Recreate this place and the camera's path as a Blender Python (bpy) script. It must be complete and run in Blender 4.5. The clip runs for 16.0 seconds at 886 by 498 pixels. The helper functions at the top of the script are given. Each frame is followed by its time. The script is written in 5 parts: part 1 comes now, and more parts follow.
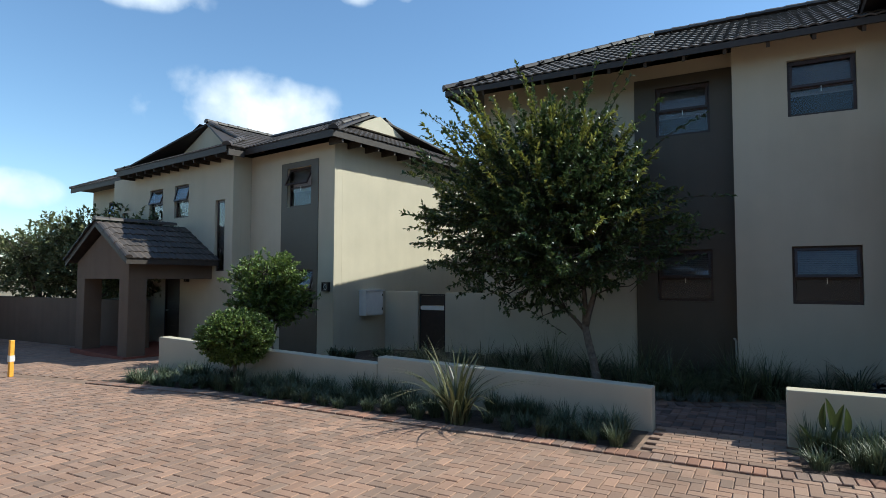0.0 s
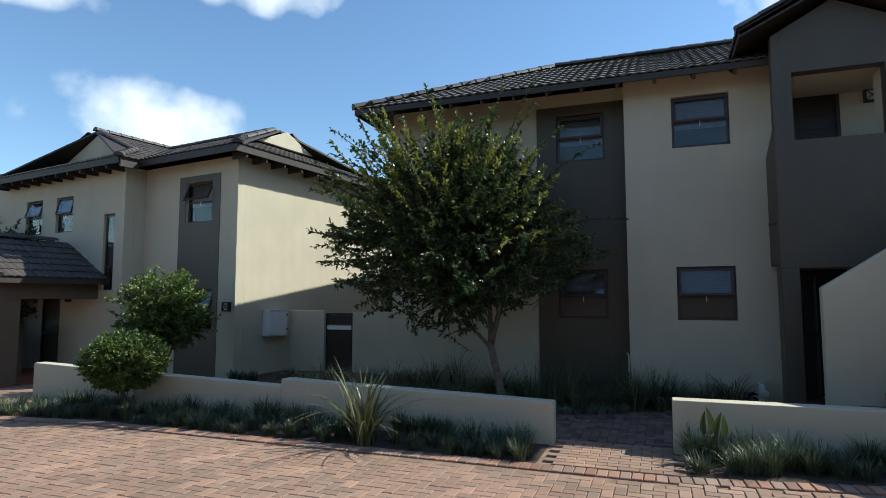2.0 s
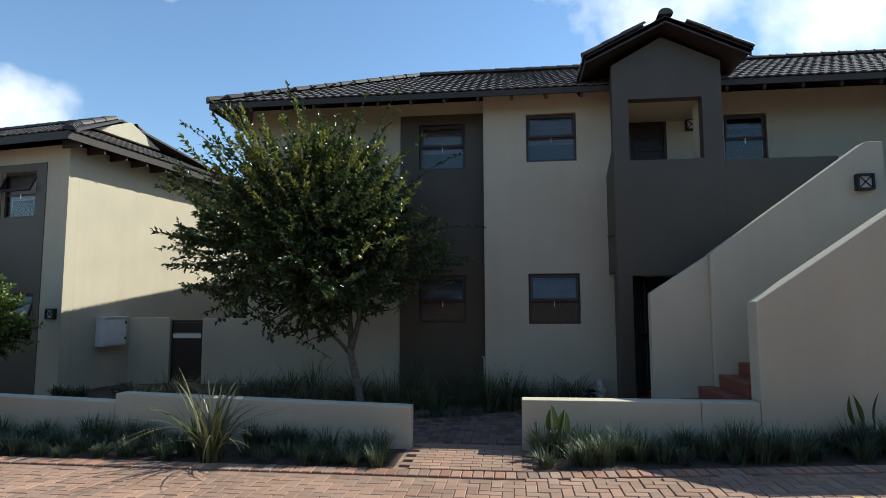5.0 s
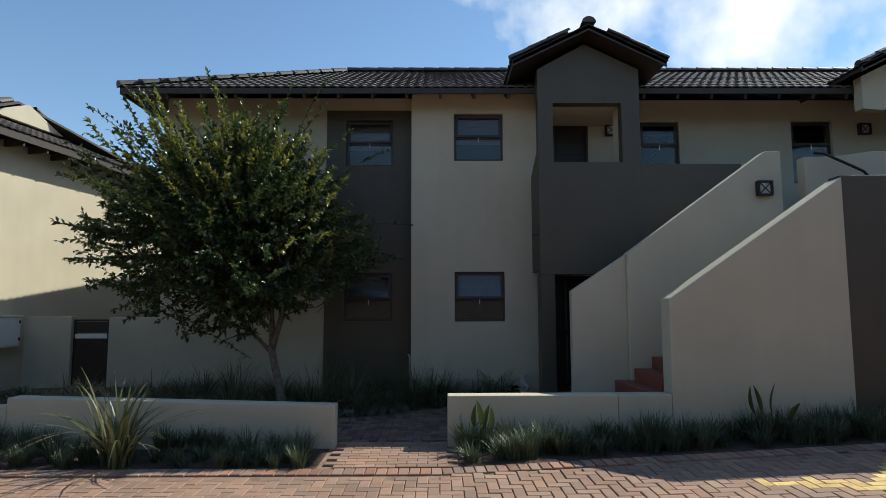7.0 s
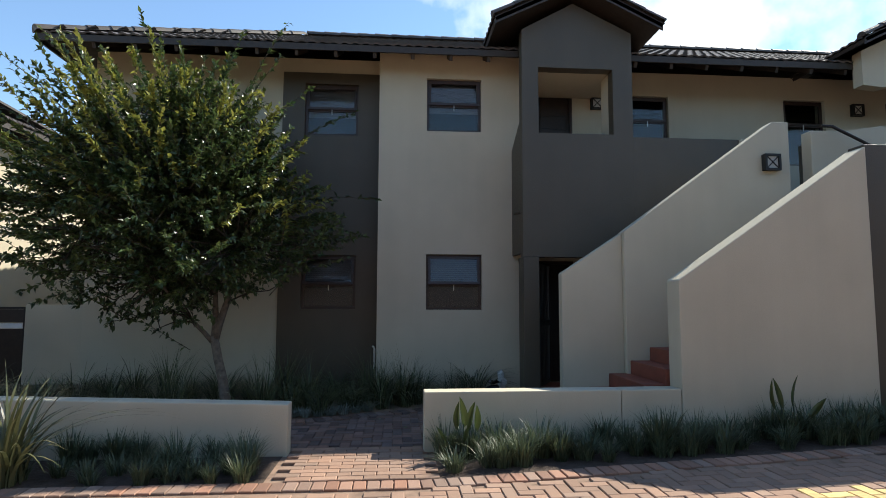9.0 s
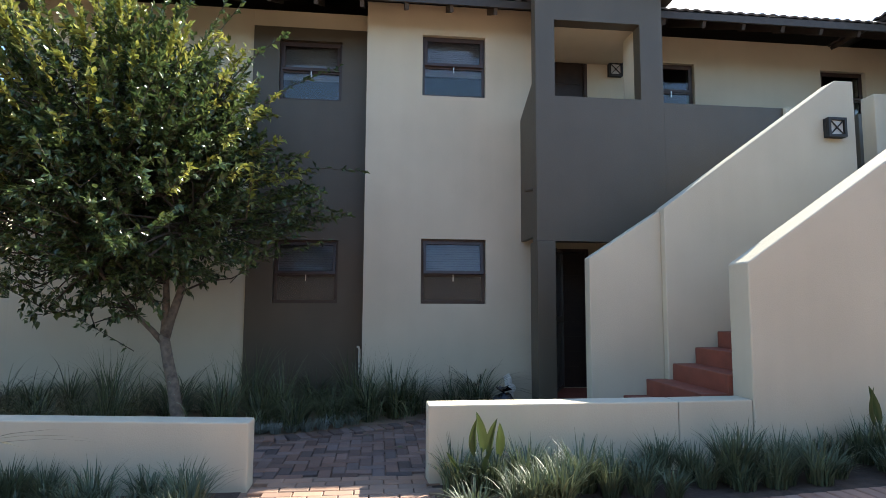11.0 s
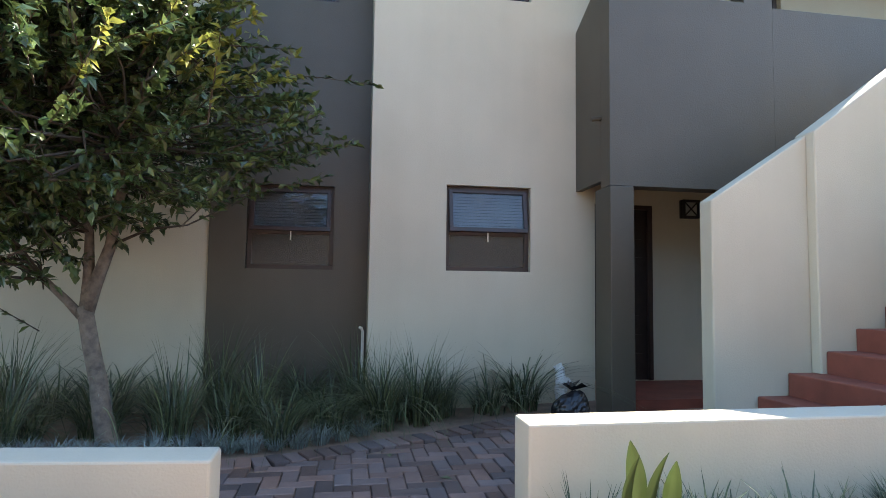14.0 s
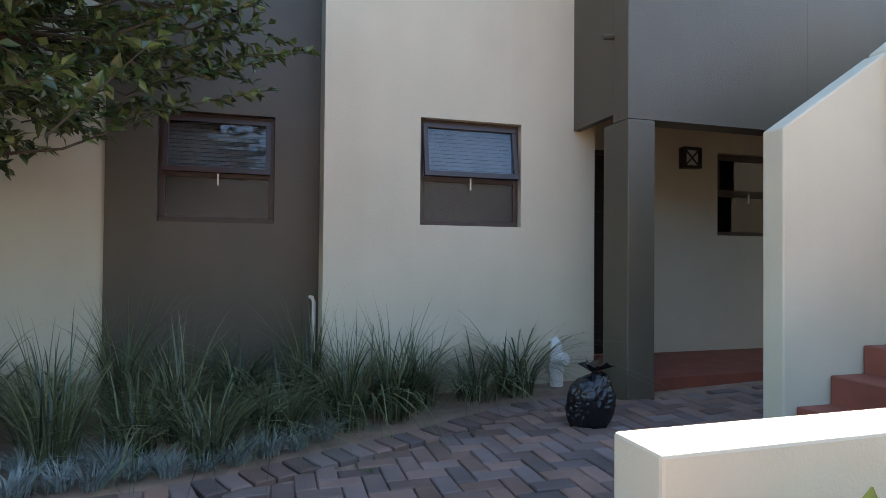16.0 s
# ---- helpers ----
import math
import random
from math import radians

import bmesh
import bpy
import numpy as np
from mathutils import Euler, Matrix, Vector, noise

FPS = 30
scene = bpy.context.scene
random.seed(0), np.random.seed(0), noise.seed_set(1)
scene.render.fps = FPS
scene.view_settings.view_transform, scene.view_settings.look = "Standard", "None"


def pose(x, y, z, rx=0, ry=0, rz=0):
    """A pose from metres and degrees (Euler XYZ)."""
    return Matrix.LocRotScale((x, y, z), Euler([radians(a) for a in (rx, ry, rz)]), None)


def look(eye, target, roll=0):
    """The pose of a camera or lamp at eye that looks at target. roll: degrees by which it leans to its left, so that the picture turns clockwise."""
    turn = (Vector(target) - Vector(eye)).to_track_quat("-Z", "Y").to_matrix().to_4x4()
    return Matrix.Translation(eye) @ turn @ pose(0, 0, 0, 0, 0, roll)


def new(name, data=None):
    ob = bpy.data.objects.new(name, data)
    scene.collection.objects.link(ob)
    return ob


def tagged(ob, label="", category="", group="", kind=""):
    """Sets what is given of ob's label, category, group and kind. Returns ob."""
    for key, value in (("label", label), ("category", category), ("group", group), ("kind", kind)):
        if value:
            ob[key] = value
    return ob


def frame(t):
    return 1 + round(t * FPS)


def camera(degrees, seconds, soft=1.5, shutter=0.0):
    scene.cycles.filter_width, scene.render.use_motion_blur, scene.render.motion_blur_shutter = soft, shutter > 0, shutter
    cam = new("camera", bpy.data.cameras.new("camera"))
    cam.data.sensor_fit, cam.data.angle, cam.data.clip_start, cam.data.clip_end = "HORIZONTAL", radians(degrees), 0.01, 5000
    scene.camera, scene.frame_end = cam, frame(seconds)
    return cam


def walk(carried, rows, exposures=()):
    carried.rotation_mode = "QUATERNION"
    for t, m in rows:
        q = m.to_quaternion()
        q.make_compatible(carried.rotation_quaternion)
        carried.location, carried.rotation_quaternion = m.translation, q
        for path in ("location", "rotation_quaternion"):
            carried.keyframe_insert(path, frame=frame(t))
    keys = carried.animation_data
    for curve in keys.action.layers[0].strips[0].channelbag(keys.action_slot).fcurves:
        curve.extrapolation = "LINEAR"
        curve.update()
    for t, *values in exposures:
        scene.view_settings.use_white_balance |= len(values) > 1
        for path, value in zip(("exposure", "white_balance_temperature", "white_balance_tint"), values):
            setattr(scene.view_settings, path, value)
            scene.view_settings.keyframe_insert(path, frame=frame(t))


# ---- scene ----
cam = camera(74.3, 16.0, 0.8)
PATH = [
    (0.0, -0.341, -0.058, 1.744, 29.27, 3.03, -0.16),
    (0.5, -0.336, -0.075, 1.745, 26.88, 3.62, -0.08),
    (1.0, -0.331, -0.089, 1.742, 24.73, 4.14, -0.08),
    (1.5, -0.326, -0.097, 1.742, 22.40, 4.59, -0.03),
    (2.0, -0.325, -0.097, 1.743, 20.29, 4.89, 0.03),
    (2.5, -0.319, -0.088, 1.747, 18.03, 5.10, 0.03),
    (3.0, -0.313, -0.082, 1.751, 15.92, 5.20, 0.06),
    (3.5, -0.305, -0.064, 1.757, 13.70, 5.22, 0.10),
    (4.0, -0.300, -0.069, 1.757, 11.52, 5.25, 0.10),
    (4.5, -0.291, -0.068, 1.751, 9.26, 5.32, 0.15),
    (7.0, -0.334, -0.021, 1.693, -0.41, 5.43, 0.14),
    (7.5, -0.351, 0.179, 1.635, -1.47, 5.43, 0.11),
    (8.0, -0.378, 0.443, 1.595, -2.23, 5.28, -0.00),
    (8.5, -0.462, 0.763, 1.558, -3.42, 5.23, -0.08),
    (9.0, -0.523, 1.106, 1.509, -4.56, 5.20, -0.19),
    (11.5, -0.689, 2.844, 1.374, -6.79, 5.40, -0.31),
    (12.0, -0.755, 3.191, 1.347, -7.26, 5.47, -0.37),
    (12.5, -0.835, 3.572, 1.293, -7.78, 5.46, -0.50),
    (13.0, -0.899, 3.916, 1.242, -8.38, 4.93, -0.55),
    (13.5, -0.973, 4.264, 1.222, -8.85, 4.57, -0.67),
    (14.0, -1.053, 4.573, 1.205, -9.39, 3.87, -0.75),
    (14.5, -1.138, 4.907, 1.170, -10.40, 2.92, -0.88),
    (15.0, -1.193, 5.227, 1.145, -11.47, 2.16, -0.70),
    (15.5, -1.231, 5.546, 1.134, -13.57, 1.35, -0.69),
    (16.0, -1.224, 5.821, 1.112, -16.44, 0.96, -0.51),
]
EXPOSURES = [(0.0, 0.38, 5900, 2), (4.5, 0.47, 6100, 4), (7.0, 0.26, 6300, 5), (8.0, 0.40, 6400, 5), (9.0, 0.87, 6450, 7), (11.5, 2.03, 6500, 9), (12.5, 2.34, 6550, 9), (14.0, 2.51, 6650, 9), (16.0, 2.62, 6800, 9)]
walk(cam, [(t, pose(x, y, z, 90 + pitch, roll, yaw)) for t, x, y, z, yaw, pitch, roll in PATH], EXPOSURES)

# ---- sky and sun ----
SUN_FROM = Vector((0.90, 0.515, 1.0)).normalized()
world = bpy.data.worlds.new("sky")
scene.world = world
world.use_nodes = True
wn, wl = world.node_tree.nodes, world.node_tree.links
wn.clear()
w_out, w_bg = wn.new("ShaderNodeOutputWorld"), wn.new("ShaderNodeBackground")
w_sky = wn.new("ShaderNodeTexSky")
w_sky.sky_type, w_sky.sun_disc = "NISHITA", False
w_sky.sun_elevation, w_sky.sun_rotation = math.asin(SUN_FROM.z), math.atan2(SUN_FROM.x, SUN_FROM.y)
w_sky.air_density, w_sky.dust_density, w_sky.ozone_density = 1.15, 0.0, 3.5
w_bg.inputs["Strength"].default_value = 0.125
w_tc = wn.new("ShaderNodeTexCoord")
w_noise = wn.new("ShaderNodeTexNoise")
w_noise.inputs["Scale"].default_value, w_noise.inputs["Detail"].default_value = 8.0, 9.0
wl.new(w_tc.outputs["Generated"], w_noise.inputs["Vector"])
w_mask = None
# cloud banks: compass bearing to the right of +y, height above the horizon, half width and half height (degrees)
for bearing, height, wide, tall in ((-48.0, 15.6, 10.5, 3.9), (-66, 7.0, 4.0, 2.0), (-59, 24.5, 8.0, 2.2), (-37, 27.5, 9.0, 2.4), (17, 35, 16.5, 17), (38, 33, 24, 20), (70, 35, 40, 26), (115, 30, 20, 10)):
    b, h = radians(bearing), radians(height)
    c = Vector((math.sin(b) * math.cos(h), math.cos(b) * math.cos(h), math.sin(h)))
    side = Vector((math.cos(b), -math.sin(b), 0))
    up = side.cross(c)
    terms = []
    for axis, size in ((side, wide), (up, tall)):
        dot = wn.new("ShaderNodeVectorMath")
        dot.operation = "DOT_PRODUCT"
        dot.inputs[1].default_value = axis / math.sin(radians(size))
        wl.new(w_tc.outputs["Generated"], dot.inputs[0])
        off = wn.new("ShaderNodeMath")
        off.operation, off.inputs[1].default_value = "SUBTRACT", c.dot(axis) / math.sin(radians(size))
        wl.new(dot.outputs["Value"], off.inputs[0])
        sq = wn.new("ShaderNodeMath")
        sq.operation, sq.inputs[1].default_value = "POWER", 2.0
        ab = wn.new("ShaderNodeMath")
        ab.operation = "ABSOLUTE"
        wl.new(off.outputs[0], ab.inputs[0])
        wl.new(ab.outputs[0], sq.inputs[0])
        terms.append(sq)
    add = wn.new("ShaderNodeMath")
    wl.new(terms[0].outputs[0], add.inputs[0])
    wl.new(terms[1].outputs[0], add.inputs[1])
    inv = wn.new("ShaderNodeMath")
    inv.operation, inv.inputs[0].default_value = "SUBTRACT", 1.0
    wl.new(add.outputs[0], inv.inputs[1])
    front = wn.new("ShaderNodeVectorMath")
    front.operation, front.inputs[1].default_value = "DOT_PRODUCT", c
    wl.new(w_tc.outputs["Generated"], front.inputs[0])
    ahead = wn.new("ShaderNodeMath")
    ahead.operation, ahead.inputs[1].default_value = "GREATER_THAN", 0.5
    wl.new(front.outputs["Value"], ahead.inputs[0])
    keep = wn.new("ShaderNodeMath")
    keep.operation, keep.use_clamp = "MULTIPLY", True
    wl.new(inv.outputs[0], keep.inputs[0])
    wl.new(ahead.outputs[0], keep.inputs[1])
    if w_mask is None:
        w_mask = keep
    else:
        mx = wn.new("ShaderNodeMath")
        mx.operation = "MAXIMUM"
        wl.new(w_mask.outputs[0], mx.inputs[0])
        wl.new(keep.outputs[0], mx.inputs[1])
        w_mask = mx
w_sum = wn.new("ShaderNodeMath")
w_sum.operation = "MULTIPLY_ADD"
w_sum.inputs[1].default_value, w_sum.inputs[2].default_value = 3.6, -2.05
wl.new(w_noise.outputs["Fac"], w_sum.inputs[0])
w_tot = wn.new("ShaderNodeMath")
w_tot.operation, w_tot.use_clamp = "ADD", True
wl.new(w_mask.outputs[0], w_tot.inputs[0])
wl.new(w_sum.outputs[0], w_tot.inputs[1])
w_gate = wn.new("ShaderNodeMath")
w_gate.operation, w_gate.use_clamp = "MULTIPLY", True
wl.new(w_mask.outputs[0], w_gate.inputs[0])
w_gate.inputs[1].default_value = 3.0
w_fac = wn.new("ShaderNodeMath")
w_fac.operation, w_fac.use_clamp = "MULTIPLY", True
wl.new(w_tot.outputs[0], w_fac.inputs[0])
wl.new(w_gate.outputs[0], w_fac.inputs[1])
w_mix = wn.new("ShaderNodeMix")
w_mix.data_type = "RGBA"
w_mix.inputs[7].default_value = (7.0, 7.1, 7.25, 1)
wl.new(w_fac.outputs[0], w_mix.inputs[0])
wl.new(w_sky.outputs["Color"], w_mix.inputs[6])
wl.new(w_mix.outputs[2], w_bg.inputs["Color"])
wl.new(w_bg.outputs[0], w_out.inputs["Surface"])

sun = new("sun", bpy.data.lights.new("sun", "SUN"))
sun.data.energy, sun.data.angle, sun.data.color = 5.0, radians(0.55), (1.0, 0.93, 0.82)
sun.matrix_world = look(SUN_FROM * 60, (0, 0, 0))


# ---- materials ----
def material(name, colour, rough=0.8, metal=0.0, vary=0.12, scale=3.0, bump=0.0, bump_scale=120.0, per="", spread=0.0, spec=0.5, tint=None, streak=0.0):
    """A procedural surface: base colour with two scales of variation, fine relief, and a spread from piece to piece."""
    m = bpy.data.materials.new(name)
    m.use_nodes = True
    n, k = m.node_tree.nodes, m.node_tree.links
    p = n["Principled BSDF"]
    p.inputs["Roughness"].default_value, p.inputs["Metallic"].default_value = rough, metal
    p.inputs["Specular IOR Level"].default_value = spec
    tc = n.new("ShaderNodeTexCoord")
    geo = n.new("ShaderNodeNewGeometry")
    big, fine = n.new("ShaderNodeTexNoise"), n.new("ShaderNodeTexNoise")
    big.inputs["Scale"].default_value, big.inputs["Detail"].default_value = scale, 5.0
    fine.inputs["Scale"].default_value, fine.inputs["Detail"].default_value = bump_scale, 3.0
    k.new(geo.outputs["Position"], big.inputs["Vector"])
    k.new(geo.outputs["Position"], fine.inputs["Vector"])
    rng = n.new("ShaderNodeMapRange")
    rng.inputs[3].default_value, rng.inputs[4].default_value = 1 - vary, 1 + vary
    rng.inputs[1].default_value, rng.inputs[2].default_value = 0.3, 0.7
    k.new(big.outputs["Fac"], rng.inputs[0])
    grain = n.new("ShaderNodeMapRange")
    grain.inputs[3].default_value, grain.inputs[4].default_value = 1 - vary * 0.5, 1 + vary * 0.5
    k.new(fine.outputs["Fac"], grain.inputs[0])
    mul = n.new("ShaderNodeMath")
    mul.operation = "MULTIPLY"
    k.new(rng.outputs[0], mul.inputs[0])
    k.new(grain.outputs[0], mul.inputs[1])
    last = mul
    if streak:
        mapping = n.new("ShaderNodeMapping")
        mapping.inputs["Scale"].default_value = (5.0, 5.0, 0.35)
        runs = n.new("ShaderNodeTexNoise")
        runs.inputs["Scale"].default_value, runs.inputs["Detail"].default_value = 1.0, 6.0
        k.new(geo.outputs["Position"], mapping.inputs["Vector"])
        k.new(mapping.outputs[0], runs.inputs["Vector"])
        sr = n.new("ShaderNodeMapRange")
        sr.inputs[1].default_value, sr.inputs[2].default_value = 0.35, 0.62
        sr.inputs[3].default_value, sr.inputs[4].default_value = 1 - streak, 1.0
        k.new(runs.outputs["Fac"], sr.inputs[0])
        mul2 = n.new("ShaderNodeMath")
        mul2.operation = "MULTIPLY"
        k.new(last.outputs[0], mul2.inputs[0])
        k.new(sr.outputs[0], mul2.inputs[1])
        last = mul2
    src = None
    if per:
        if per == "object":
            oi = n.new("ShaderNodeObjectInfo")
            rnd = oi.outputs["Random"]
        else:
            rnd = geo.outputs["Random Per Island"]
        ramp = n.new("ShaderNodeMix")
        ramp.data_type = "RGBA"
        ramp.inputs[6].default_value = (*colour, 1)
        ramp.inputs[7].default_value = (*(tint or colour), 1)
        k.new(rnd, ramp.inputs[0])
        src = ramp.outputs[2]
        if spread:
            wn_ = n.new("ShaderNodeTexWhiteNoise")
            wn_.noise_dimensions = "1D"
            k.new(rnd, wn_.inputs["W"])
            sp = n.new("ShaderNodeMapRange")
            sp.inputs[3].default_value, sp.inputs[4].default_value = 1 - spread, 1 + spread
            k.new(wn_.outputs["Value"], sp.inputs[0])
            mul3 = n.new("ShaderNodeMath")
            mul3.operation = "MULTIPLY"
            k.new(last.outputs[0], mul3.inputs[0])
            k.new(sp.outputs[0], mul3.inputs[1])
            last = mul3
    sc = n.new("ShaderNodeVectorMath")
    sc.operation = "SCALE"
    if src:
        k.new(src, sc.inputs[0])
    else:
        sc.inputs[0].default_value = colour
    k.new(last.outputs[0], sc.inputs["Scale"])
    k.new(sc.outputs[0], p.inputs["Base Color"])
    if bump:
        b = n.new("ShaderNodeBump")
        b.inputs["Strength"].default_value, b.inputs["Distance"].default_value = 0.6, bump
        mixh = n.new("ShaderNodeMath")
        mixh.operation = "MULTIPLY_ADD"
        mixh.inputs[1].default_value = 2.0
        k.new(big.outputs["Fac"], mixh.inputs[0])
        k.new(fine.outputs["Fac"], mixh.inputs[2])
        k.new(mixh.outputs[0], b.inputs["Height"])
        k.new(b.outputs[0], p.inputs["Normal"])
    return m


def leaf_material(name, colour, tint, spread=0.35, rough=0.38, through_light=0.25):
    m = material(name, colour, rough, vary=0.15, scale=8, per="island", spread=spread, tint=tint, bump_scale=200)
    n, k = m.node_tree.nodes, m.node_tree.links
    p, out = n["Principled BSDF"], n["Material Output"]
    t = n.new("ShaderNodeBsdfTranslucent")
    k.new(p.inputs["Base Color"].links[0].from_socket, t.inputs["Color"])
    mix = n.new("ShaderNodeMixShader")
    mix.inputs[0].default_value = through_light
    k.new(p.outputs[0], mix.inputs[1])
    k.new(t.outputs[0], mix.inputs[2])
    k.new(mix.outputs[0], out.inputs["Surface"])
    return m


# Dark grey for the added, unseen walls that hold skylight off the facades.
GREYWALL = material("unseen_block_grey", (0.12, 0.12, 0.105), 0.9, vary=0.2, scale=0.8, bump=0.004)
CREAM = material("cream_plaster", (0.50, 0.448, 0.335), 0.9, vary=0.06, scale=1.2, bump=0.003, bump_scale=90, streak=0.03)
OLIVE = material("dark_olive_plaster", (0.078, 0.064, 0.044), 0.5, vary=0.08, scale=1.5, bump=0.003, bump_scale=90, streak=0.04)
BROWN_WALL = material("brown_plaster", (0.125, 0.088, 0.06), 0.88, vary=0.10, scale=1.5, bump=0.004, bump_scale=90, streak=0.1)
TILE = material("dark_concrete_tile", (0.062, 0.053, 0.048), 0.62, vary=0.2, scale=2.0, bump=0.003, bump_scale=150, per="object", spread=0.22, tint=(0.075, 0.06, 0.052))
TILE_STUFF = material("dark_concrete_tiles", (0.062, 0.053, 0.048), 0.62, vary=0.2, scale=2.0, bump=0.003, bump_scale=150, per="island", spread=0.22, tint=(0.075, 0.06, 0.052))
TIMBER = material("dark_stained_timber", (0.035, 0.026, 0.02), 0.6, vary=0.25, scale=14, bump=0.002, bump_scale=160)
FRAME = material("bronze_brown_frame", (0.042, 0.024, 0.019), 0.4, vary=0.12, scale=20, bump_scale=300)
DOORWOOD = material("dark_varnished_door", (0.022, 0.014, 0.011), 0.45, vary=0.25, scale=12, bump=0.001, bump_scale=180)
BLIND = material("pale_blind", (0.36, 0.32, 0.30), 0.8, vary=0.08, scale=6)
# Shade of the unlit rooms, put into one dark colour.
ROOM_SHADE = material("room_shade", (0.05, 0.045, 0.04), 0.9)
REDSTEP = material("red_oxide_screed", (0.20, 0.055, 0.033), 0.6, vary=0.18, scale=5, bump=0.002, bump_scale=120)
SOIL = material("dark_garden_soil", (0.055, 0.036, 0.025), 0.95, vary=0.4, scale=9, bump=0.02, bump_scale=60)
SAND = material("joint_sand", (0.22, 0.145, 0.10), 0.95, vary=0.3, scale=6, bump=0.004, bump_scale=200)
PAVER = material("clay_paver", (0.30, 0.178, 0.118), 0.85, vary=0.14, scale=1.3, bump=0.003, bump_scale=140, per="island", spread=0.16, tint=(0.24, 0.16, 0.115))
PAVER_OB = material("clay_paver_single", (0.30, 0.178, 0.118), 0.85, vary=0.14, scale=1.3, bump=0.003, bump_scale=140, per="object", spread=0.16, tint=(0.24, 0.16, 0.115))
SOLDIER = material("red_edge_paver", (0.275, 0.14, 0.09), 0.85, vary=0.14, scale=2, bump=0.003, bump_scale=140, per="object", spread=0.3, tint=(0.24, 0.17, 0.13))
YARD = material("mixed_blue_red_paver", (0.115, 0.088, 0.08), 0.75, vary=0.2, scale=3, bump=0.003, bump_scale=140, per="object", spread=0.45, tint=(0.16, 0.09, 0.064))
YARD_STUFF = material("mixed_blue_red_pavers", (0.115, 0.088, 0.08), 0.75, vary=0.2, scale=3, bump=0.003, bump_scale=140, per="island", spread=0.45, tint=(0.16, 0.09, 0.064))
BARK = material("grey_bark", (0.16, 0.125, 0.095), 0.9, vary=0.35, scale=18, bump=0.012, bump_scale=70)
TWIGBARK = material("dark_twig_bark", (0.06, 0.045, 0.032), 0.9, vary=0.3, scale=20)
LEAF = leaf_material("glossy_dark_leaf", (0.028, 0.058, 0.02), (0.11, 0.145, 0.045), 0.45, 0.28, 0.28)
# Young leaf green, lightened so sunlight on the upper crown sits in its colour.
LEAF_TIP = leaf_material("sunlit_young_yellow_green_leaf", (0.15, 0.18, 0.035), (0.30, 0.29, 0.065), 0.35, 0.35, 0.35)
LEAF_BUSH = leaf_material("clipped_bush_leaf", (0.055, 0.105, 0.024), (0.20, 0.26, 0.06), 0.35, 0.36, 0.25)
LEAF_FAR = leaf_material("far_tree_leaf", (0.075, 0.11, 0.04), (0.22, 0.22, 0.10), 0.4, 0.45, 0.25)
BLADE = leaf_material("dark_strap_blade", (0.026, 0.046, 0.017), (0.15, 0.165, 0.08), 0.55, 0.4, 0.2)
BLADE_GREY = leaf_material("grey_green_blade", (0.05, 0.075, 0.04), (0.13, 0.155, 0.085), 0.35, 0.5, 0.2)
BLADE_PALE = leaf_material("pale_silver_blade", (0.19, 0.23, 0.21), (0.30, 0.34, 0.32), 0.3, 0.6, 0.2)
FLAX = leaf_material("flax_blade", (0.06, 0.075, 0.03), (0.17, 0.16, 0.075), 0.3, 0.4, 0.25)
PADDLE = leaf_material("paddle_leaf", (0.032, 0.052, 0.018), (0.065, 0.09, 0.028), 0.2, 0.38, 0.25)
METER = material("grey_enamel", (0.72, 0.71, 0.68), 0.45, vary=0.05, scale=6, spec=0.4)
BLACKMETAL = material("black_iron", (0.02, 0.018, 0.017), 0.5, 0.3, vary=0.15, scale=30)
PVC = material("white_pvc", (0.68, 0.67, 0.63), 0.4, vary=0.06, scale=12)
BAG = material("black_plastic_film", (0.006, 0.006, 0.007), 0.22, vary=0.1, scale=30, bump=0.01, bump_scale=28)
ROADPAINT = material("worn_yellow_road_paint", (0.62, 0.44, 0.16), 0.8, vary=0.3, scale=9, bump=0.003, bump_scale=140, per="island", spread=0.18, tint=(0.55, 0.36, 0.13))
YELLOW = material("yellow_paint", (0.75, 0.36, 0.04), 0.5, vary=0.12, scale=15)
CHROME = material("brushed_steel", (0.55, 0.53, 0.5), 0.3, 1.0, vary=0.05)
CONCRETE = material("grey_concrete", (0.30, 0.28, 0.25), 0.9, vary=0.2, scale=6, bump=0.004)
LAMPGLASS = material("frosted_lamp_glass", (0.5, 0.5, 0.47), 0.35, vary=0.05)
GROUND = material("dry_verge", (0.20, 0.16, 0.10), 0.95, vary=0.3, scale=0.8, bump=0.02, bump_scale=20)

GLASS = bpy.data.materials.new("window_glass")
GLASS.use_nodes = True
gp = GLASS.node_tree.nodes["Principled BSDF"]
gp.inputs["Transmission Weight"].default_value, gp.inputs["Roughness"].default_value = 1.0, 0.02
gp.inputs["Base Color"].default_value, gp.inputs["IOR"].default_value = (0.55, 0.57, 0.57, 1), 1.5
FROST = bpy.data.materials.new("obscure_glass")
FROST.use_nodes = True
gp = FROST.node_tree.nodes["Principled BSDF"]
gp.inputs["Transmission Weight"].default_value, gp.inputs["Roughness"].default_value = 0.6, 0.25
gp.inputs["Base Color"].default_value = (0.10, 0.09, 0.08, 1)

# ---- building helpers ----
BASE = {}


def thing(name, x, y, z, label, category, group="", kind="", rz=0.0):
    """An Empty at the base of a thing."""
    ob = new(name)
    ob.empty_display_size = 0.1
    ob.matrix_world = pose(x, y, z, 0, 0, rz)
    BASE[ob.name] = pose(x, y, z, 0, 0, rz)
    return tagged(ob, label, category, group, kind)


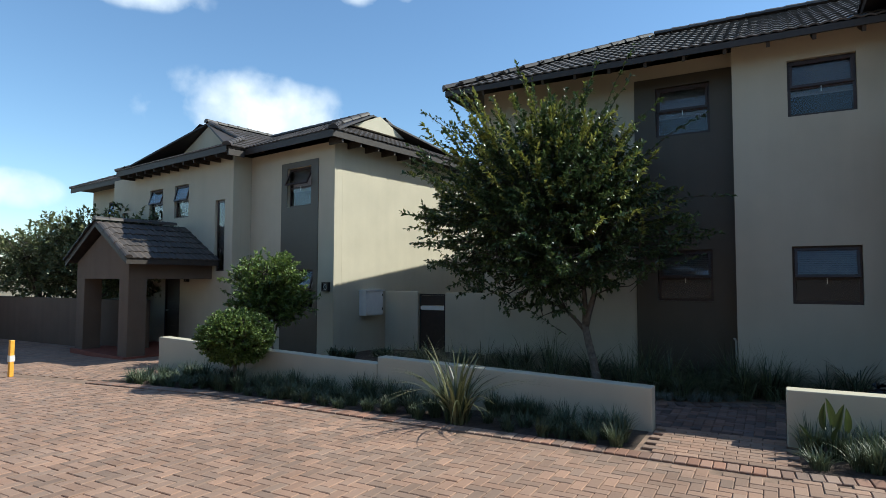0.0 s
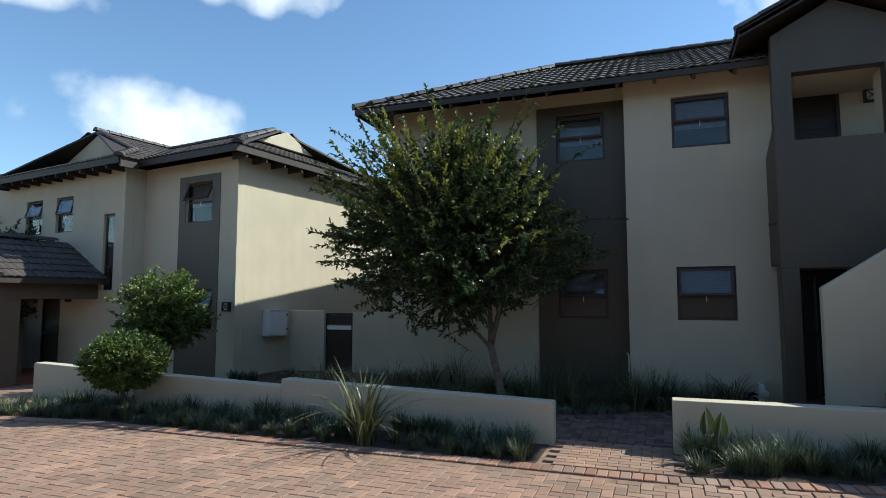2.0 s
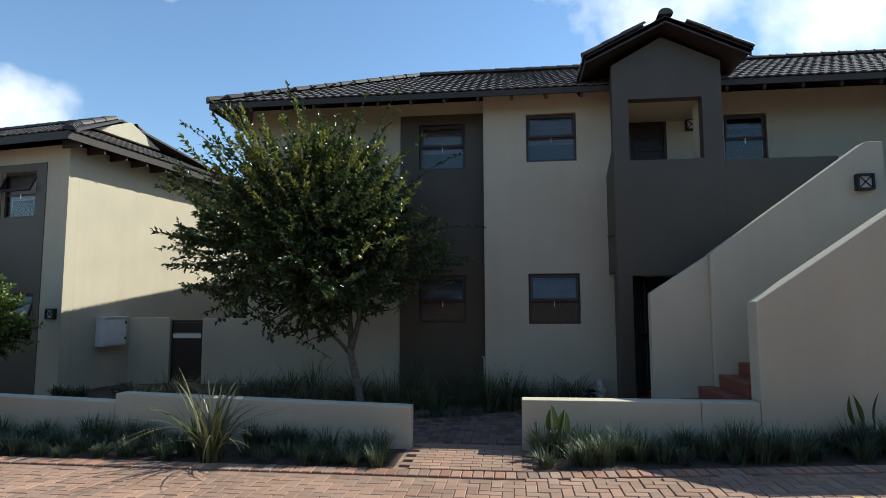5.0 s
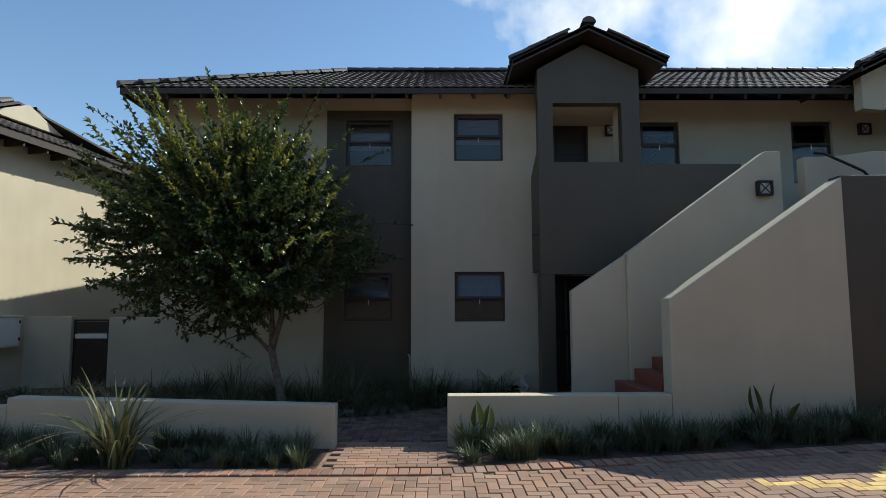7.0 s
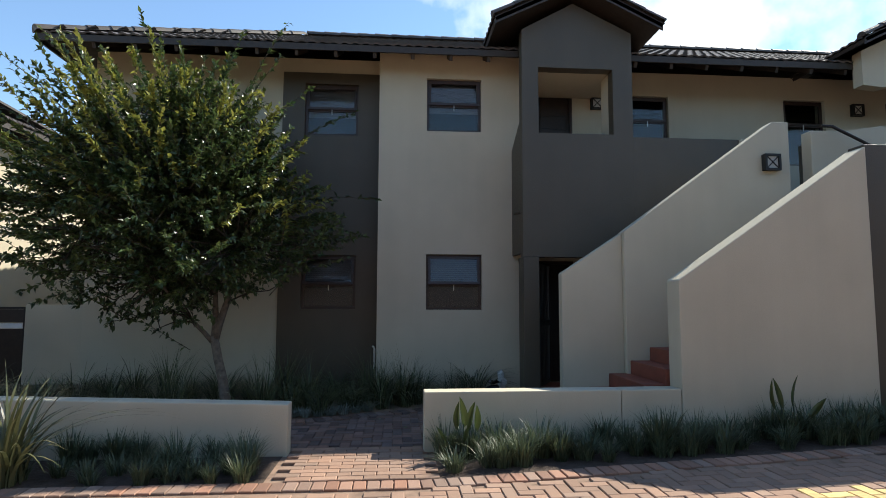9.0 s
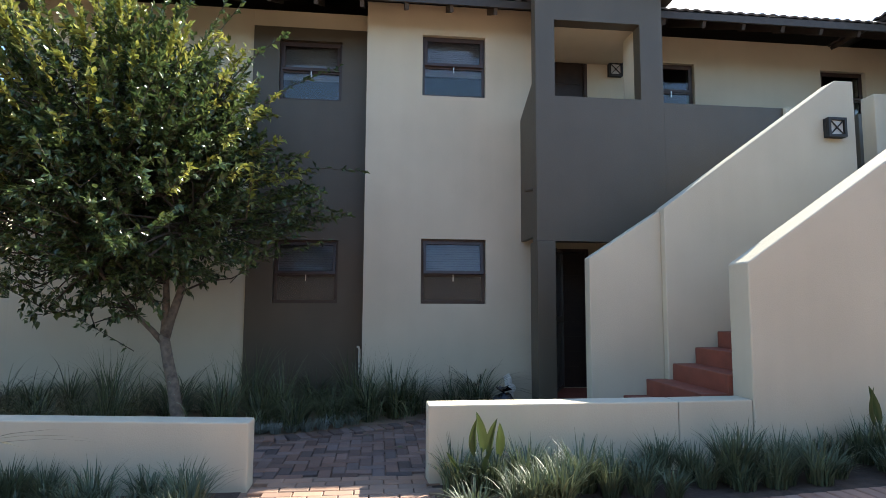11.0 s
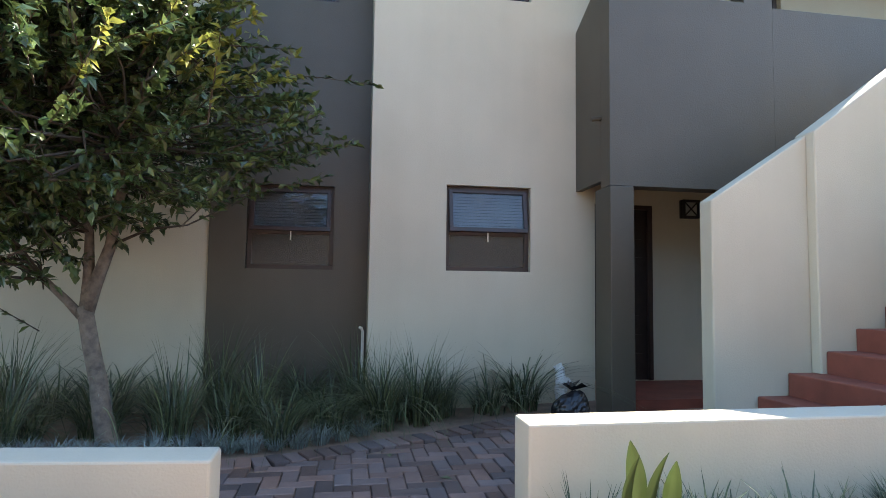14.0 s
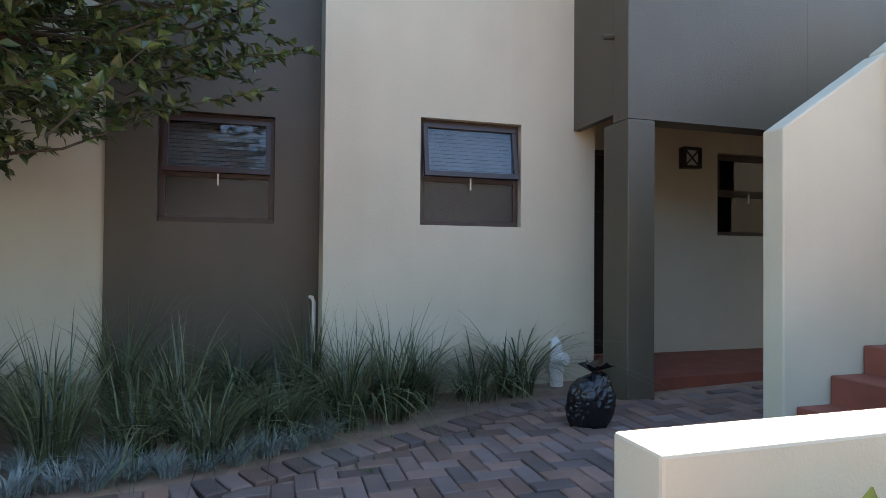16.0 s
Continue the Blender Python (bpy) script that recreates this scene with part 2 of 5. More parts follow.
def part(name, bm, mat, parent, label="", kind="", smooth=False):
    """Links a bmesh, drawn in world metres, as one mesh under a thing or a part."""
    me = bpy.data.meshes.new(name)
    bmesh.ops.recalc_face_normals(bm, faces=bm.faces)
    bm.to_mesh(me)
    bm.free()
    return link(name, me, mat, parent, label, kind, smooth)


def link(name, me, mat, parent, label="", kind="", smooth=False):
    base = BASE[parent.name]
    me.transform(base.inverted())
    me.materials.append(mat)
    if smooth:
        me.shade_smooth()
    ob = new(name, me)
    ob.parent = parent
    BASE[ob.name] = base
    return tagged(ob, label, "", "", kind)


def solo(name, bm, mat, label, category, at=(0, 0, 0), group="", kind="", smooth=False):
    """A thing of one mesh, drawn in world metres, with its origin at its base."""
    me = bpy.data.meshes.new(name)
    bmesh.ops.recalc_face_normals(bm, faces=bm.faces)
    bm.to_mesh(me)
    bm.free()
    me.transform(Matrix.Translation(at).inverted())
    me.materials.append(mat)
    if smooth:
        me.shade_smooth()
    ob = new(name, me)
    ob.location = at
    BASE[ob.name] = Matrix.Translation(at)
    return tagged(ob, label, category, group, kind)


def box(bm, x0, x1, y0, y1, z0, z1, m=None, bevel=0.0):
    made = bmesh.ops.create_cube(bm, size=1.0, matrix=Matrix.Translation(((x0 + x1) / 2, (y0 + y1) / 2, (z0 + z1) / 2)) @ Matrix.Diagonal((x1 - x0, y1 - y0, z1 - z0, 1)))
    if bevel:
        edges = {e for v in made["verts"] for e in v.link_edges}
        made = bmesh.ops.bevel(bm, geom=list(edges), offset=bevel, segments=2, affect="EDGES", profile=0.5)
    if m is not None:
        bmesh.ops.transform(bm, matrix=m, verts=[v for v in made["verts"]])
    return bm


def boxes(*args, m=None, bevel=0.0):
    bm = bmesh.new()
    for a in args:
        box(bm, *a, bevel=bevel)
    if m is not None:
        bmesh.ops.transform(bm, matrix=m, verts=bm.verts)
    return bm


def prism(poly, y0, y1, m=None, bevel=0.0):
    """A polygon in x, z pushed from y0 to y1."""
    bm = bmesh.new()
    a = [bm.verts.new((x, y0, z)) for x, z in poly]
    b = [bm.verts.new((x, y1, z)) for x, z in poly]
    bm.faces.new(a)
    bm.faces.new(b[::-1])
    for i in range(len(poly)):
        j = (i + 1) % len(poly)
        bm.faces.new((a[i], a[j], b[j], b[i]))
    if bevel:
        bmesh.ops.bevel(bm, geom=bm.edges[:], offset=bevel, segments=2, affect="EDGES", profile=0.5)
    if m is not None:
        bmesh.ops.transform(bm, matrix=m, verts=bm.verts)
    return bm


def holed(x0, x1, z0, z1, y0, y1, holes=(), m=None):
    """A wall slab from y0 to y1 with openings (x0, x1, z0, z1) through it."""
    xs = sorted({x0, x1, *[min(max(v, x0), x1) for h in holes for v in h[:2]]})
    zs = sorted({z0, z1, *[min(max(v, z0), z1) for h in holes for v in h[2:]]})
    bm = bmesh.new()
    full = {}
    for i in range(len(xs) - 1):
        for j in range(len(zs) - 1):
            cx, cz = (xs[i] + xs[i + 1]) / 2, (zs[j] + zs[j + 1]) / 2
            full[i, j] = not any(h[0] < cx < h[1] and h[2] < cz < h[3] for h in holes)
    verts = {}

    def v(x, y, z):
        key = (round(x, 4), round(y, 4), round(z, 4))
        if key not in verts:
            verts[key] = bm.verts.new((x, y, z))
        return verts[key]

    for (i, j), solid in full.items():
        if not solid:
            continue
        a, b, c, d = xs[i], xs[i + 1], zs[j], zs[j + 1]
        bm.faces.new((v(a, y0, c), v(b, y0, c), v(b, y0, d), v(a, y0, d)))
        bm.faces.new((v(a, y1, d), v(b, y1, d), v(b, y1, c), v(a, y1, c)))
        for di, dj, q in ((-1, 0, ((a, c), (a, d))), (1, 0, ((b, d), (b, c))), (0, -1, ((b, c), (a, c))), (0, 1, ((a, d), (b, d)))):
            if not full.get((i + di, j + dj), False):
                (p, r), (s, t) = q
                bm.faces.new((v(p, y0, r), v(p, y1, r), v(s, y1, t), v(s, y0, t)))
    if m is not None:
        bmesh.ops.transform(bm, matrix=m, verts=bm.verts)
    return bm


def tube(bm, points, radii, sides=8):
    """A tapered tube along points."""
    rings = []
    pts = [Vector(p) for p in points]
    for i, p in enumerate(pts):
        d = (pts[min(i + 1, len(pts) - 1)] - pts[max(i - 1, 0)]).normalized()
        a = d.orthogonal().normalized() if abs(d.z) > 0.9 else d.cross(Vector((0, 0, 1))).normalized()
        if abs(d.z) > 0.9:
            a = (Vector((1, 0, 0)) - d * d.x).normalized()
        b = d.cross(a)
        rings.append([bm.verts.new(p + (a * math.cos(q) + b * math.sin(q)) * radii[i]) for q in [2 * math.pi * k / sides for k in range(sides)]])
    for r, s in zip(rings, rings[1:]):
        for k in range(sides):
            bm.faces.new((r[k], r[(k + 1) % sides], s[(k + 1) % sides], s[k]))
    bm.faces.new(rings[0][::-1])
    bm.faces.new(rings[-1])
    return bm


def pydata(name, verts, faces):
    me = bpy.data.meshes.new(name)
    me.from_pydata(verts, [], faces)
    me.update()
    return me


# ---- roofs of interlocking tiles ----
TW, TC = 0.33, 0.345


def tile_mesh():
    """One double-roll tile: rolls across x, laid along +y up the slope."""
    n = 10
    prof = [(i / n * TW * 1.02, 0.022 * (0.5 - 0.5 * math.cos(2 * math.pi * (2 * i / n)))) for i in range(n + 1)]
    v = []
    for x, h in prof:
        v += [(x, -0.02, h + 0.036), (x, TC + 0.03, h + 0.008), (x, -0.02, h + 0.010)]
    f = []
    for i in range(n):
        a, b = 3 * i, 3 * i + 3
        f += [(a, b, b + 1, a + 1), (a + 2, b + 2, b, a)]
    return v, f


TILE_V, TILE_F = tile_mesh()


def roof_slope(parent, eave, along, rise, length, run, cut_left, cut_right, near=None, limit=300):
    """A slope of tiles. eave: its lower left corner; along, rise: unit vectors; cut_left/right(t): how far the side is cut at height t."""
    eave, along, rise = Vector(eave), Vector(along), Vector(rise)
    up = along.cross(rise).normalized()
    m = Matrix((( along.x, rise.x, up.x, 0), (along.y, rise.y, up.y, 0), (along.z, rise.z, up.z, 0), (0, 0, 0, 1)))
    deck = bmesh.new()
    q = [(0, 0), (length, 0), (length - cut_right(run), run), (cut_left(run), run)]
    lo = [deck.verts.new(eave + along * s + rise * t - up * 0.05) for s, t in q]
    hi = [deck.verts.new(eave + along * s + rise * t + up * 0.004) for s, t in q]
    deck.faces.new(lo[::-1])
    deck.faces.new(hi)
    for i in range(4):
        deck.faces.new((lo[i], lo[(i + 1) % 4], hi[(i + 1) % 4], hi[i]))
    slope = part("roof_slope", deck, TIMBER, parent)
    shared = None
    verts, faces, made = [], [], 0
    inv = BASE[parent.name].inverted()
    for j in range(int(run / TC + 0.5)):
        t = j * TC
        a, b = cut_left(t + TC * 0.3), length - cut_right(t + TC * 0.3)
        k = math.floor(a / TW)
        while k * TW < b - 0.1:
            s = max(k * TW, a)
            if s > k * TW + TW * 0.7:
                k += 1
                continue
            p = eave + along * (k * TW) + rise * t
            if near and made < limit and near(p) and s == k * TW and (k + 1) * TW < b + 0.05:
                if shared is None:
                    shared = pydata("roof_tile", TILE_V, TILE_F)
                    shared.materials.append(TILE)
                ob = new("roof_tile", shared)
                ob.parent = slope
                ob.matrix_local = inv @ Matrix.Translation(p + up * random.uniform(0, 0.004)) @ m
                made += 1
            else:
                o = len(verts)
                for x, y, z in TILE_V:
                    x = min(max(x + k * TW, a), b + 0.03) - k * TW
                    verts.append(tuple(p + along * x + rise * y + up * z))
                faces += [tuple(o + i for i in f) for f in TILE_F]
            k += 1
    if verts:
        link("roof_tiles", pydata("roof_tiles", verts, faces), TILE_STUFF, slope, "", "stuff")
    return slope


def ridge_caps(parent, p, q, step=0.36, r=0.11):
    """A row of overlapping half-round caps from p to q."""
    p, q = Vector(p), Vector(q)
    d = (q - p).normalized()
    side = d.cross(Vector((0, 0, 1))).normalized()
    up = side.cross(d)
    n = max(1, int((q - p).length / step))
    for i in range(n):
        bm = bmesh.new()
        a, b = p + d * (i * step - 0.03), p + d * ((i + 1) * step)
        ra, rb = r * 1.08, r * 0.92
        rings = []
        for c, rr in ((a, ra), (b, rb)):
            rings.append([bm.verts.new(c + side * math.cos(t) * rr + up * (math.sin(t) * rr * 0.85 + 0.0)) for t in [math.pi * k / 6 for k in range(7)]])
        for k in range(6):
            bm.faces.new((rings[0][k], rings[0][k + 1], rings[1][k + 1], rings[1][k]))
        bm.faces.new(rings[0])
        part("ridge_cap", bm, TILE, parent)


# ---- windows, doors, lamps ----
def window(parent, x0, x1, z0, z1, yf, m=None, openness=0.0, frost=True, blind=True, split=0.5, depth=0.07):
    """A bronze frame with a top-hung sash over a fixed pane, set back from the wall face yf."""
    y0, y1 = yf + depth, yf + depth + 0.05
    w = 0.045
    zm = z0 + (z1 - z0) * split
    win = part("window", boxes((x0, x1, y0, y1, z0, z0 + w), (x0, x1, y0, y1, z1 - w, z1), (x0, x0 + w, y0, y1, z0 + w, z1 - w), (x1 - w, x1, y0, y1, z0 + w, z1 - w), (x0 + w, x1 - w, y0, y1, zm - 0.02, zm + 0.02), m=m, bevel=0.004), FRAME, parent, "dark bronze window frame")
    hinge = Matrix.Translation((0, y0, z1 - w)) @ Matrix.Rotation(-openness, 4, "X") @ Matrix.Translation((0, -y0, -(z1 - w)))
    mm = (m @ hinge) if m is not None else hinge
    a, b, c, d = x0 + w - 0.012, x1 - w + 0.012, zm + 0.005, z1 - w + 0.012
    part("sash", boxes((a, b, y0 - 0.02, y0 + 0.018, c, c + 0.045), (a, b, y0 - 0.02, y0 + 0.018, d - 0.04, d), (a, a + 0.04, y0 - 0.02, y0 + 0.018, c + 0.045, d - 0.04), (b - 0.04, b, y0 - 0.02, y0 + 0.018, c + 0.045, d - 0.04), m=mm, bevel=0.003), FRAME, win)
    p = part("pane", boxes((a + 0.04, b - 0.04, y0 - 0.004, y0 + 0.002, c + 0.045, d - 0.04), m=mm), GLASS, win)
    p.visible_shadow = False
    p = part("pane", boxes((x0 + w, x1 - w, y0 + 0.02, y0 + 0.026, z0 + w, zm - 0.02), m=m), FROST if frost else GLASS, win)
    p.visible_shadow = False
    part("sash_stay", boxes(((x0 + x1) / 2 - 0.006, (x0 + x1) / 2 + 0.006, y0 - 0.035, y0 - 0.022, zm - 0.085, zm + 0.015), m=m if m is not None else None), CHROME, win)
    if blind:
        bm = bmesh.new()
        n = 18
        for i in range(n):
            za = zm - 0.1 + (z1 - zm + 0.1) * i / n
            box(bm, x0 + 0.03, x1 - 0.03, y1 + 0.04, y1 + 0.05, za, za + (z1 - zm + 0.1) / n - 0.004)
        if m is not None:
            bmesh.ops.transform(bm, matrix=m, verts=bm.verts)
        part("blind", bm, BLIND, win, "pale slatted blind behind the glass")
    return win


def wall_lamp(x, z, y, m=None, size=0.25, label="black square bulkhead lamp with a crossed guard"):
    """A bulkhead lamp on a wall whose face is at y."""
    mm = m if m is not None else Matrix()
    o = mm @ Vector((x, y, z))
    lamp = thing("wall_lamp", o.x, o.y, o.z, label, "wall lamp", "wall lamps")
    h = size / 2
    part("housing", boxes((x - h, x + h, y - 0.05, y, z - h, z + h), m=m, bevel=0.006), BLACKMETAL, lamp)
    part("glass", boxes((x - h + 0.03, x + h - 0.03, y - 0.062, y - 0.045, z - h + 0.03, z + h - 0.03), m=m), LAMPGLASS, lamp)
    bm = boxes((x - h, x + h, y - 0.09, y - 0.055, z + h - 0.028, z + h), (x - h, x + h, y - 0.09, y - 0.055, z - h, z - h + 0.028), (x - h, x - h + 0.028, y - 0.09, y - 0.055, z - h + 0.028, z + h - 0.028), (x + h - 0.028, x + h, y - 0.09, y - 0.055, z - h + 0.028, z + h - 0.028), m=m)
    part("rim", bm, BLACKMETAL, lamp)
    for s in (1, -1):
        bm = bmesh.new()
        a, b = Vector((x - h * 0.85, y - 0.075, z - s * h * 0.85)), Vector((x + h * 0.85, y - 0.075, z + s * h * 0.85))
        tube(bm, [mm @ a, mm @ b], [0.008, 0.008], 6)
        part("guard_bar", bm, BLACKMETAL, lamp)
    return lamp


def door(parent, x0, x1, z0, z1, y, m=None, mat=None):
    """A framed door with slatted panels, in a wall whose face is at y."""
    d = part("door", boxes((x0 + 0.05, x1 - 0.05, y + 0.04, y + 0.08, z0, z1 - 0.05), m=m), mat or DOORWOOD, parent, "dark varnished timber door")
    part("door_frame", boxes((x0, x0 + 0.05, y - 0.01, y + 0.09, z0, z1), (x1 - 0.05, x1, y - 0.01, y + 0.09, z0, z1), (x0 + 0.05, x1 - 0.05, y - 0.01, y + 0.09, z1 - 0.05, z1), m=m, bevel=0.004), FRAME, d)
    n = 8
    for i in range(n):
        za = z0 + 0.12 + (z1 - z0 - 0.3) * i / n
        part("slat", boxes((x0 + 0.12, x1 - 0.12, y + 0.025, y + 0.04, za, za + (z1 - z0 - 0.3) / n - 0.03), m=m), mat or DOORWOOD, d)
    part("door_handle", boxes((x0 + 0.07, x0 + 0.19, y - 0.01, y + 0.01, z0 + 1.0, z0 + 1.03), (x0 + 0.075, x0 + 0.095, y, y + 0.04, z0 + 1.0, z0 + 1.03), m=m), CHROME, d)
    return d


# ---- ground ----
def gz(x, y=0.0):
    """Height of the ground: it climbs to the right past the gate and falls to the left past the low wall."""
    r = max(0.0, x + 0.2)
    l = max(0.0, -8.0 - x)
    return 0.035 * min(r, 6.0) - 0.035 * min(l, 8.0)


def sheet(name, mat, x0, x1, y0, y1, dz, label, category, step=1.0, curve=None):
    nx, ny = max(2, int((x1 - x0) / step)), max(2, int((y1 - y0) / step))
    v, f = [], []
    for j in range(ny + 1):
        for i in range(nx + 1):
            x, y = x0 + (x1 - x0) * i / nx, y0 + (y1 - y0) * j / ny
            v.append((x, y, gz(x, y) + dz))
    for j in range(ny):
        for i in range(nx):
            a = j * (nx + 1) + i
            f.append((a, a + 1, a + nx + 2, a + nx + 1))
    me = pydata(name, v, f)
    me.materials.append(mat)
    ob = new(name, me)
    BASE[ob.name] = Matrix()
    return tagged(ob, label, category, "", "structure")


bm = bmesh.new()
box(bm, -1500, 1500, -1500, 1500, -0.9, -0.62)
solo("ground", bm, GROUND, "dry level ground beyond the estate", "ground", kind="structure")
road = sheet("road", SAND, -34, 14, -16, 7.6, -0.013, "reddish clay brick driveway in herringbone bond", "road", 0.5)
yard = sheet("yard_path", SAND, -4.5, 3.0, 6.0, 10.6, -0.012, "shaded brick path from the gate to the porch", "path", 0.5)
bed = sheet("front_bed", SOIL, -11.2, -1.62, 6.2, 7.2, -0.006, "narrow soil bed before the low wall", "flower bed", 0.25)
bed_r = sheet("front_bed", SOIL, -0.2, 7.5, 6.25, 7.2, -0.006, "narrow soil bed below the stair wall", "flower bed", 0.25)
back_soil = sheet("yard_bed", SOIL, -9.3, -4.4, 7.3, 12.5, 0.008, "soil bed behind the low wall", "flower bed", 0.5)

# ---- low garden walls ----
def low_wall(poly, y0, y1, label):
    wall = solo("low_wall", prism(poly, y0, y1, bevel=0.012), CREAM, label, "garden wall", (poly[0][0], y0, 0), "low garden walls", "structure")
    return wall


low_wall([(-5.48, -0.3), (-1.58, -0.3), (-1.58, 0.495), (-5.48, 0.60)], 7.12, 7.34, "low cream plastered garden wall beside the gate gap")
low_wall([(-10.6, -0.5), (-5.484, -0.3), (-5.484, 0.49), (-10.6, 0.64)], 7.12, 7.34, "lower step of the cream plastered garden wall")
low_wall([(1.828, -0.3), (2.476, -0.3), (2.476, 0.61), (1.828, 0.605)], 7.14, 7.37, "short end of the low cream wall joining the stair")
low_wall([(-0.23, -0.3), (1.825, -0.3), (1.825, 0.605), (-0.23, 0.600)], 7.14, 7.37, "low cream plastered garden wall before the stair")

# ---- apartment building with the outside stair ----
flats = thing("apartment_building", 0.3, 10.5, 0, "two-storey cream and dark olive plastered apartment building", "building")
EZ = 5.38
W_LO, W_HI = (1.39, 2.28), (4.31, 5.2)
part("bay_wall", holed(-0.83, 1.568, -0.2, 5.64, 10.48, 10.74, [(-0.05, 0.85, *W_LO), (-0.05, 0.85, *W_HI)]), CREAM, flats)
part("bay_return", boxes((-0.83, -0.60, 10.742, 11.2, -0.2, 5.64)), CREAM, flats)
part("bay_return", boxes((1.34, 1.568, 10.742, 10.998, -0.2, 5.64)), CREAM, flats)
part("dark_panel", holed(-2.46, -0.832, -0.2, 5.39, 10.88, 11.14, [(-2.09, -1.2, *W_LO), (-2.09, -1.2, *W_HI)]), OLIVE, flats, "dark olive plaster panel round two windows")
part("panel_lintel", boxes((-2.46, -0.832, 10.9, 11.14, 5.39, 5.64)), CREAM, flats)
part("left_wall", boxes((-5.5, -2.462, 10.9, 11.14, -0.2, 5.64)), CREAM, flats)
part("end_wall", boxes((-5.5, -5.24, 11.142, 16.0, -0.2, 5.64)), CREAM, flats)
part("rear_wall", boxes((-5.24, 14.0, 15.75, 16.0, -0.2, 5.64)), CREAM, flats)
part("far_end_wall", boxes((13.75, 14.0, 11.3, 15.748, -0.2, 5.64)), CREAM, flats)
part("porch_wall", holed(1.422, 14.0, -0.2, 5.64, 11.0, 11.26, [(1.6, 2.52, 0.17, 2.22), (3.37, 4.27, *W_LO), (1.85, 2.55, 3.1, 5.2), (3.57, 4.32, 4.0, 5.21), (6.5, 7.3, 4.0, 5.22), (8.5, 9.35, 3.1, 5.2)]), CREAM, flats)
# Added slabs behind the openings; their dark colour carries the room shade.
part("inner_floor", boxes((-5.23, 13.74, 11.27, 15.74, 2.9, 3.05)), ROOM_SHADE, flats)
part("ceiling", boxes((-5.23, 13.74, 11.27, 15.74, 5.4, 5.46)), ROOM_SHADE, flats)
part("room_backing", boxes((-5.23, 13.74, 12.6, 12.7, -0.1, 2.9), (-5.23, 13.74, 12.6, 12.7, 3.05, 5.4)), ROOM_SHADE, flats)
window(flats, -0.05, 0.85, *W_LO, 10.48, openness=0.19, split=0.44)
window(flats, -0.05, 0.85, *W_HI, 10.48, openness=0.06, frost=False)
window(flats, -2.09, -1.2, *W_LO, 10.88, openness=0.15, split=0.44)
window(flats, -2.09, -1.2, *W_HI, 10.88, openness=0.05, frost=False)
window(flats, 3.37, 4.27, *W_LO, 11.0, blind=False, frost=False)
window(flats, 3.57, 4.32, 4.0, 5.21, 11.0, frost=False, split=0.62, blind=False)
window(flats, 6.5, 7.3, 4.0, 5.22, 11.0, frost=False, split=0.62, blind=False)
door(flats, 1.6, 2.52, 0.17, 2.22, 11.0)
door(flats, 1.85, 2.55, 3.1, 5.2, 11.0)
door(flats, 8.5, 9.35, 3.1, 5.2, 11.0)

# the projecting tower with its upper opening, and the gallery beside it
part("tower_front", holed(1.355, 3.09, 2.19, 5.0, 9.65, 9.85, [(1.61, 2.78, 4.08, 5.11)]), OLIVE, flats, "dark olive tower front with a square opening")
part("tower_gable", prism([(1.355, 5.0), (1.61, 5.0), (1.61, 5.11), (2.78, 5.11), (2.78, 5.0), (3.09, 5.0), (3.09, 5.70), (2.17, 6.15), (1.355, 5.70)], 9.65, 9.85), OLIVE, flats)
part("tower_pillar", boxes((1.355, 1.595, 9.65, 9.99, -0.1, 2.188), bevel=0.01), OLIVE, flats)
bm = bmesh.new()
poly = [(9.852, 2.26), (10.478, 2.26), (10.478, 4.0), (9.852, 4.3)]
a = [bm.verts.new((1.355, y, z)) for y, z in poly]
b = [bm.verts.new((1.42, y, z)) for y, z in poly]
bm.faces.new(a), bm.faces.new(b[::-1])
for i in range(4):
    bm.faces.new((a[i], a[(i + 1) % 4], b[(i + 1) % 4], b[i]))
part("tower_cheek", bm, OLIVE, flats, "sloping dark cheek wall of the upper landing")
part("tower_lining", boxes((2.79, 3.08, 9.852, 10.2, 4.08, 5.6)), CREAM, flats, "cream inner face of the tower opening")
part("tower_ceiling", boxes((1.572, 3.08, 9.86, 10.99, 5.12, 5.18)), CREAM, flats)
part("gallery_front", boxes((3.092, 4.78, 9.65, 9.85, 2.19, 4.05)), OLIVE, flats, "dark olive gallery parapet")
part("gallery_pillar", boxes((4.5, 4.78, 9.65, 9.85, -0.1, 2.188)), OLIVE, flats)
part("gallery_block", boxes((4.782, 5.05, 9.6, 9.85, 3.0, 4.05), bevel=0.01), CREAM, flats)
part("gallery_floor", boxes((1.572, 14.0, 9.855, 10.995, 2.5, 3.05)), CREAM, flats)
part("porch_floor", boxes((1.598, 7.0, 9.87, 10.995, -0.1, 0.165)), REDSTEP, flats, "red oxide porch floor")
part("gallery_parapet", boxes((5.9, 14.0, 9.65, 9.85, 2.2, 4.02)), OLIVE, flats)
# the far tower
part("far_gable", prism([(7.0, 5.05), (7.35, 5.02), (7.75, 5.12), (9.45, 5.12), (9.45, 5.62), (8.2, 6.2), (7.0, 5.62)], 9.75, 9.95), CREAM, flats)
part("far_tower_pillar", boxes((9.0, 9.4, 9.65, 9.85, -0.1, 5.3)), OLIVE, flats)

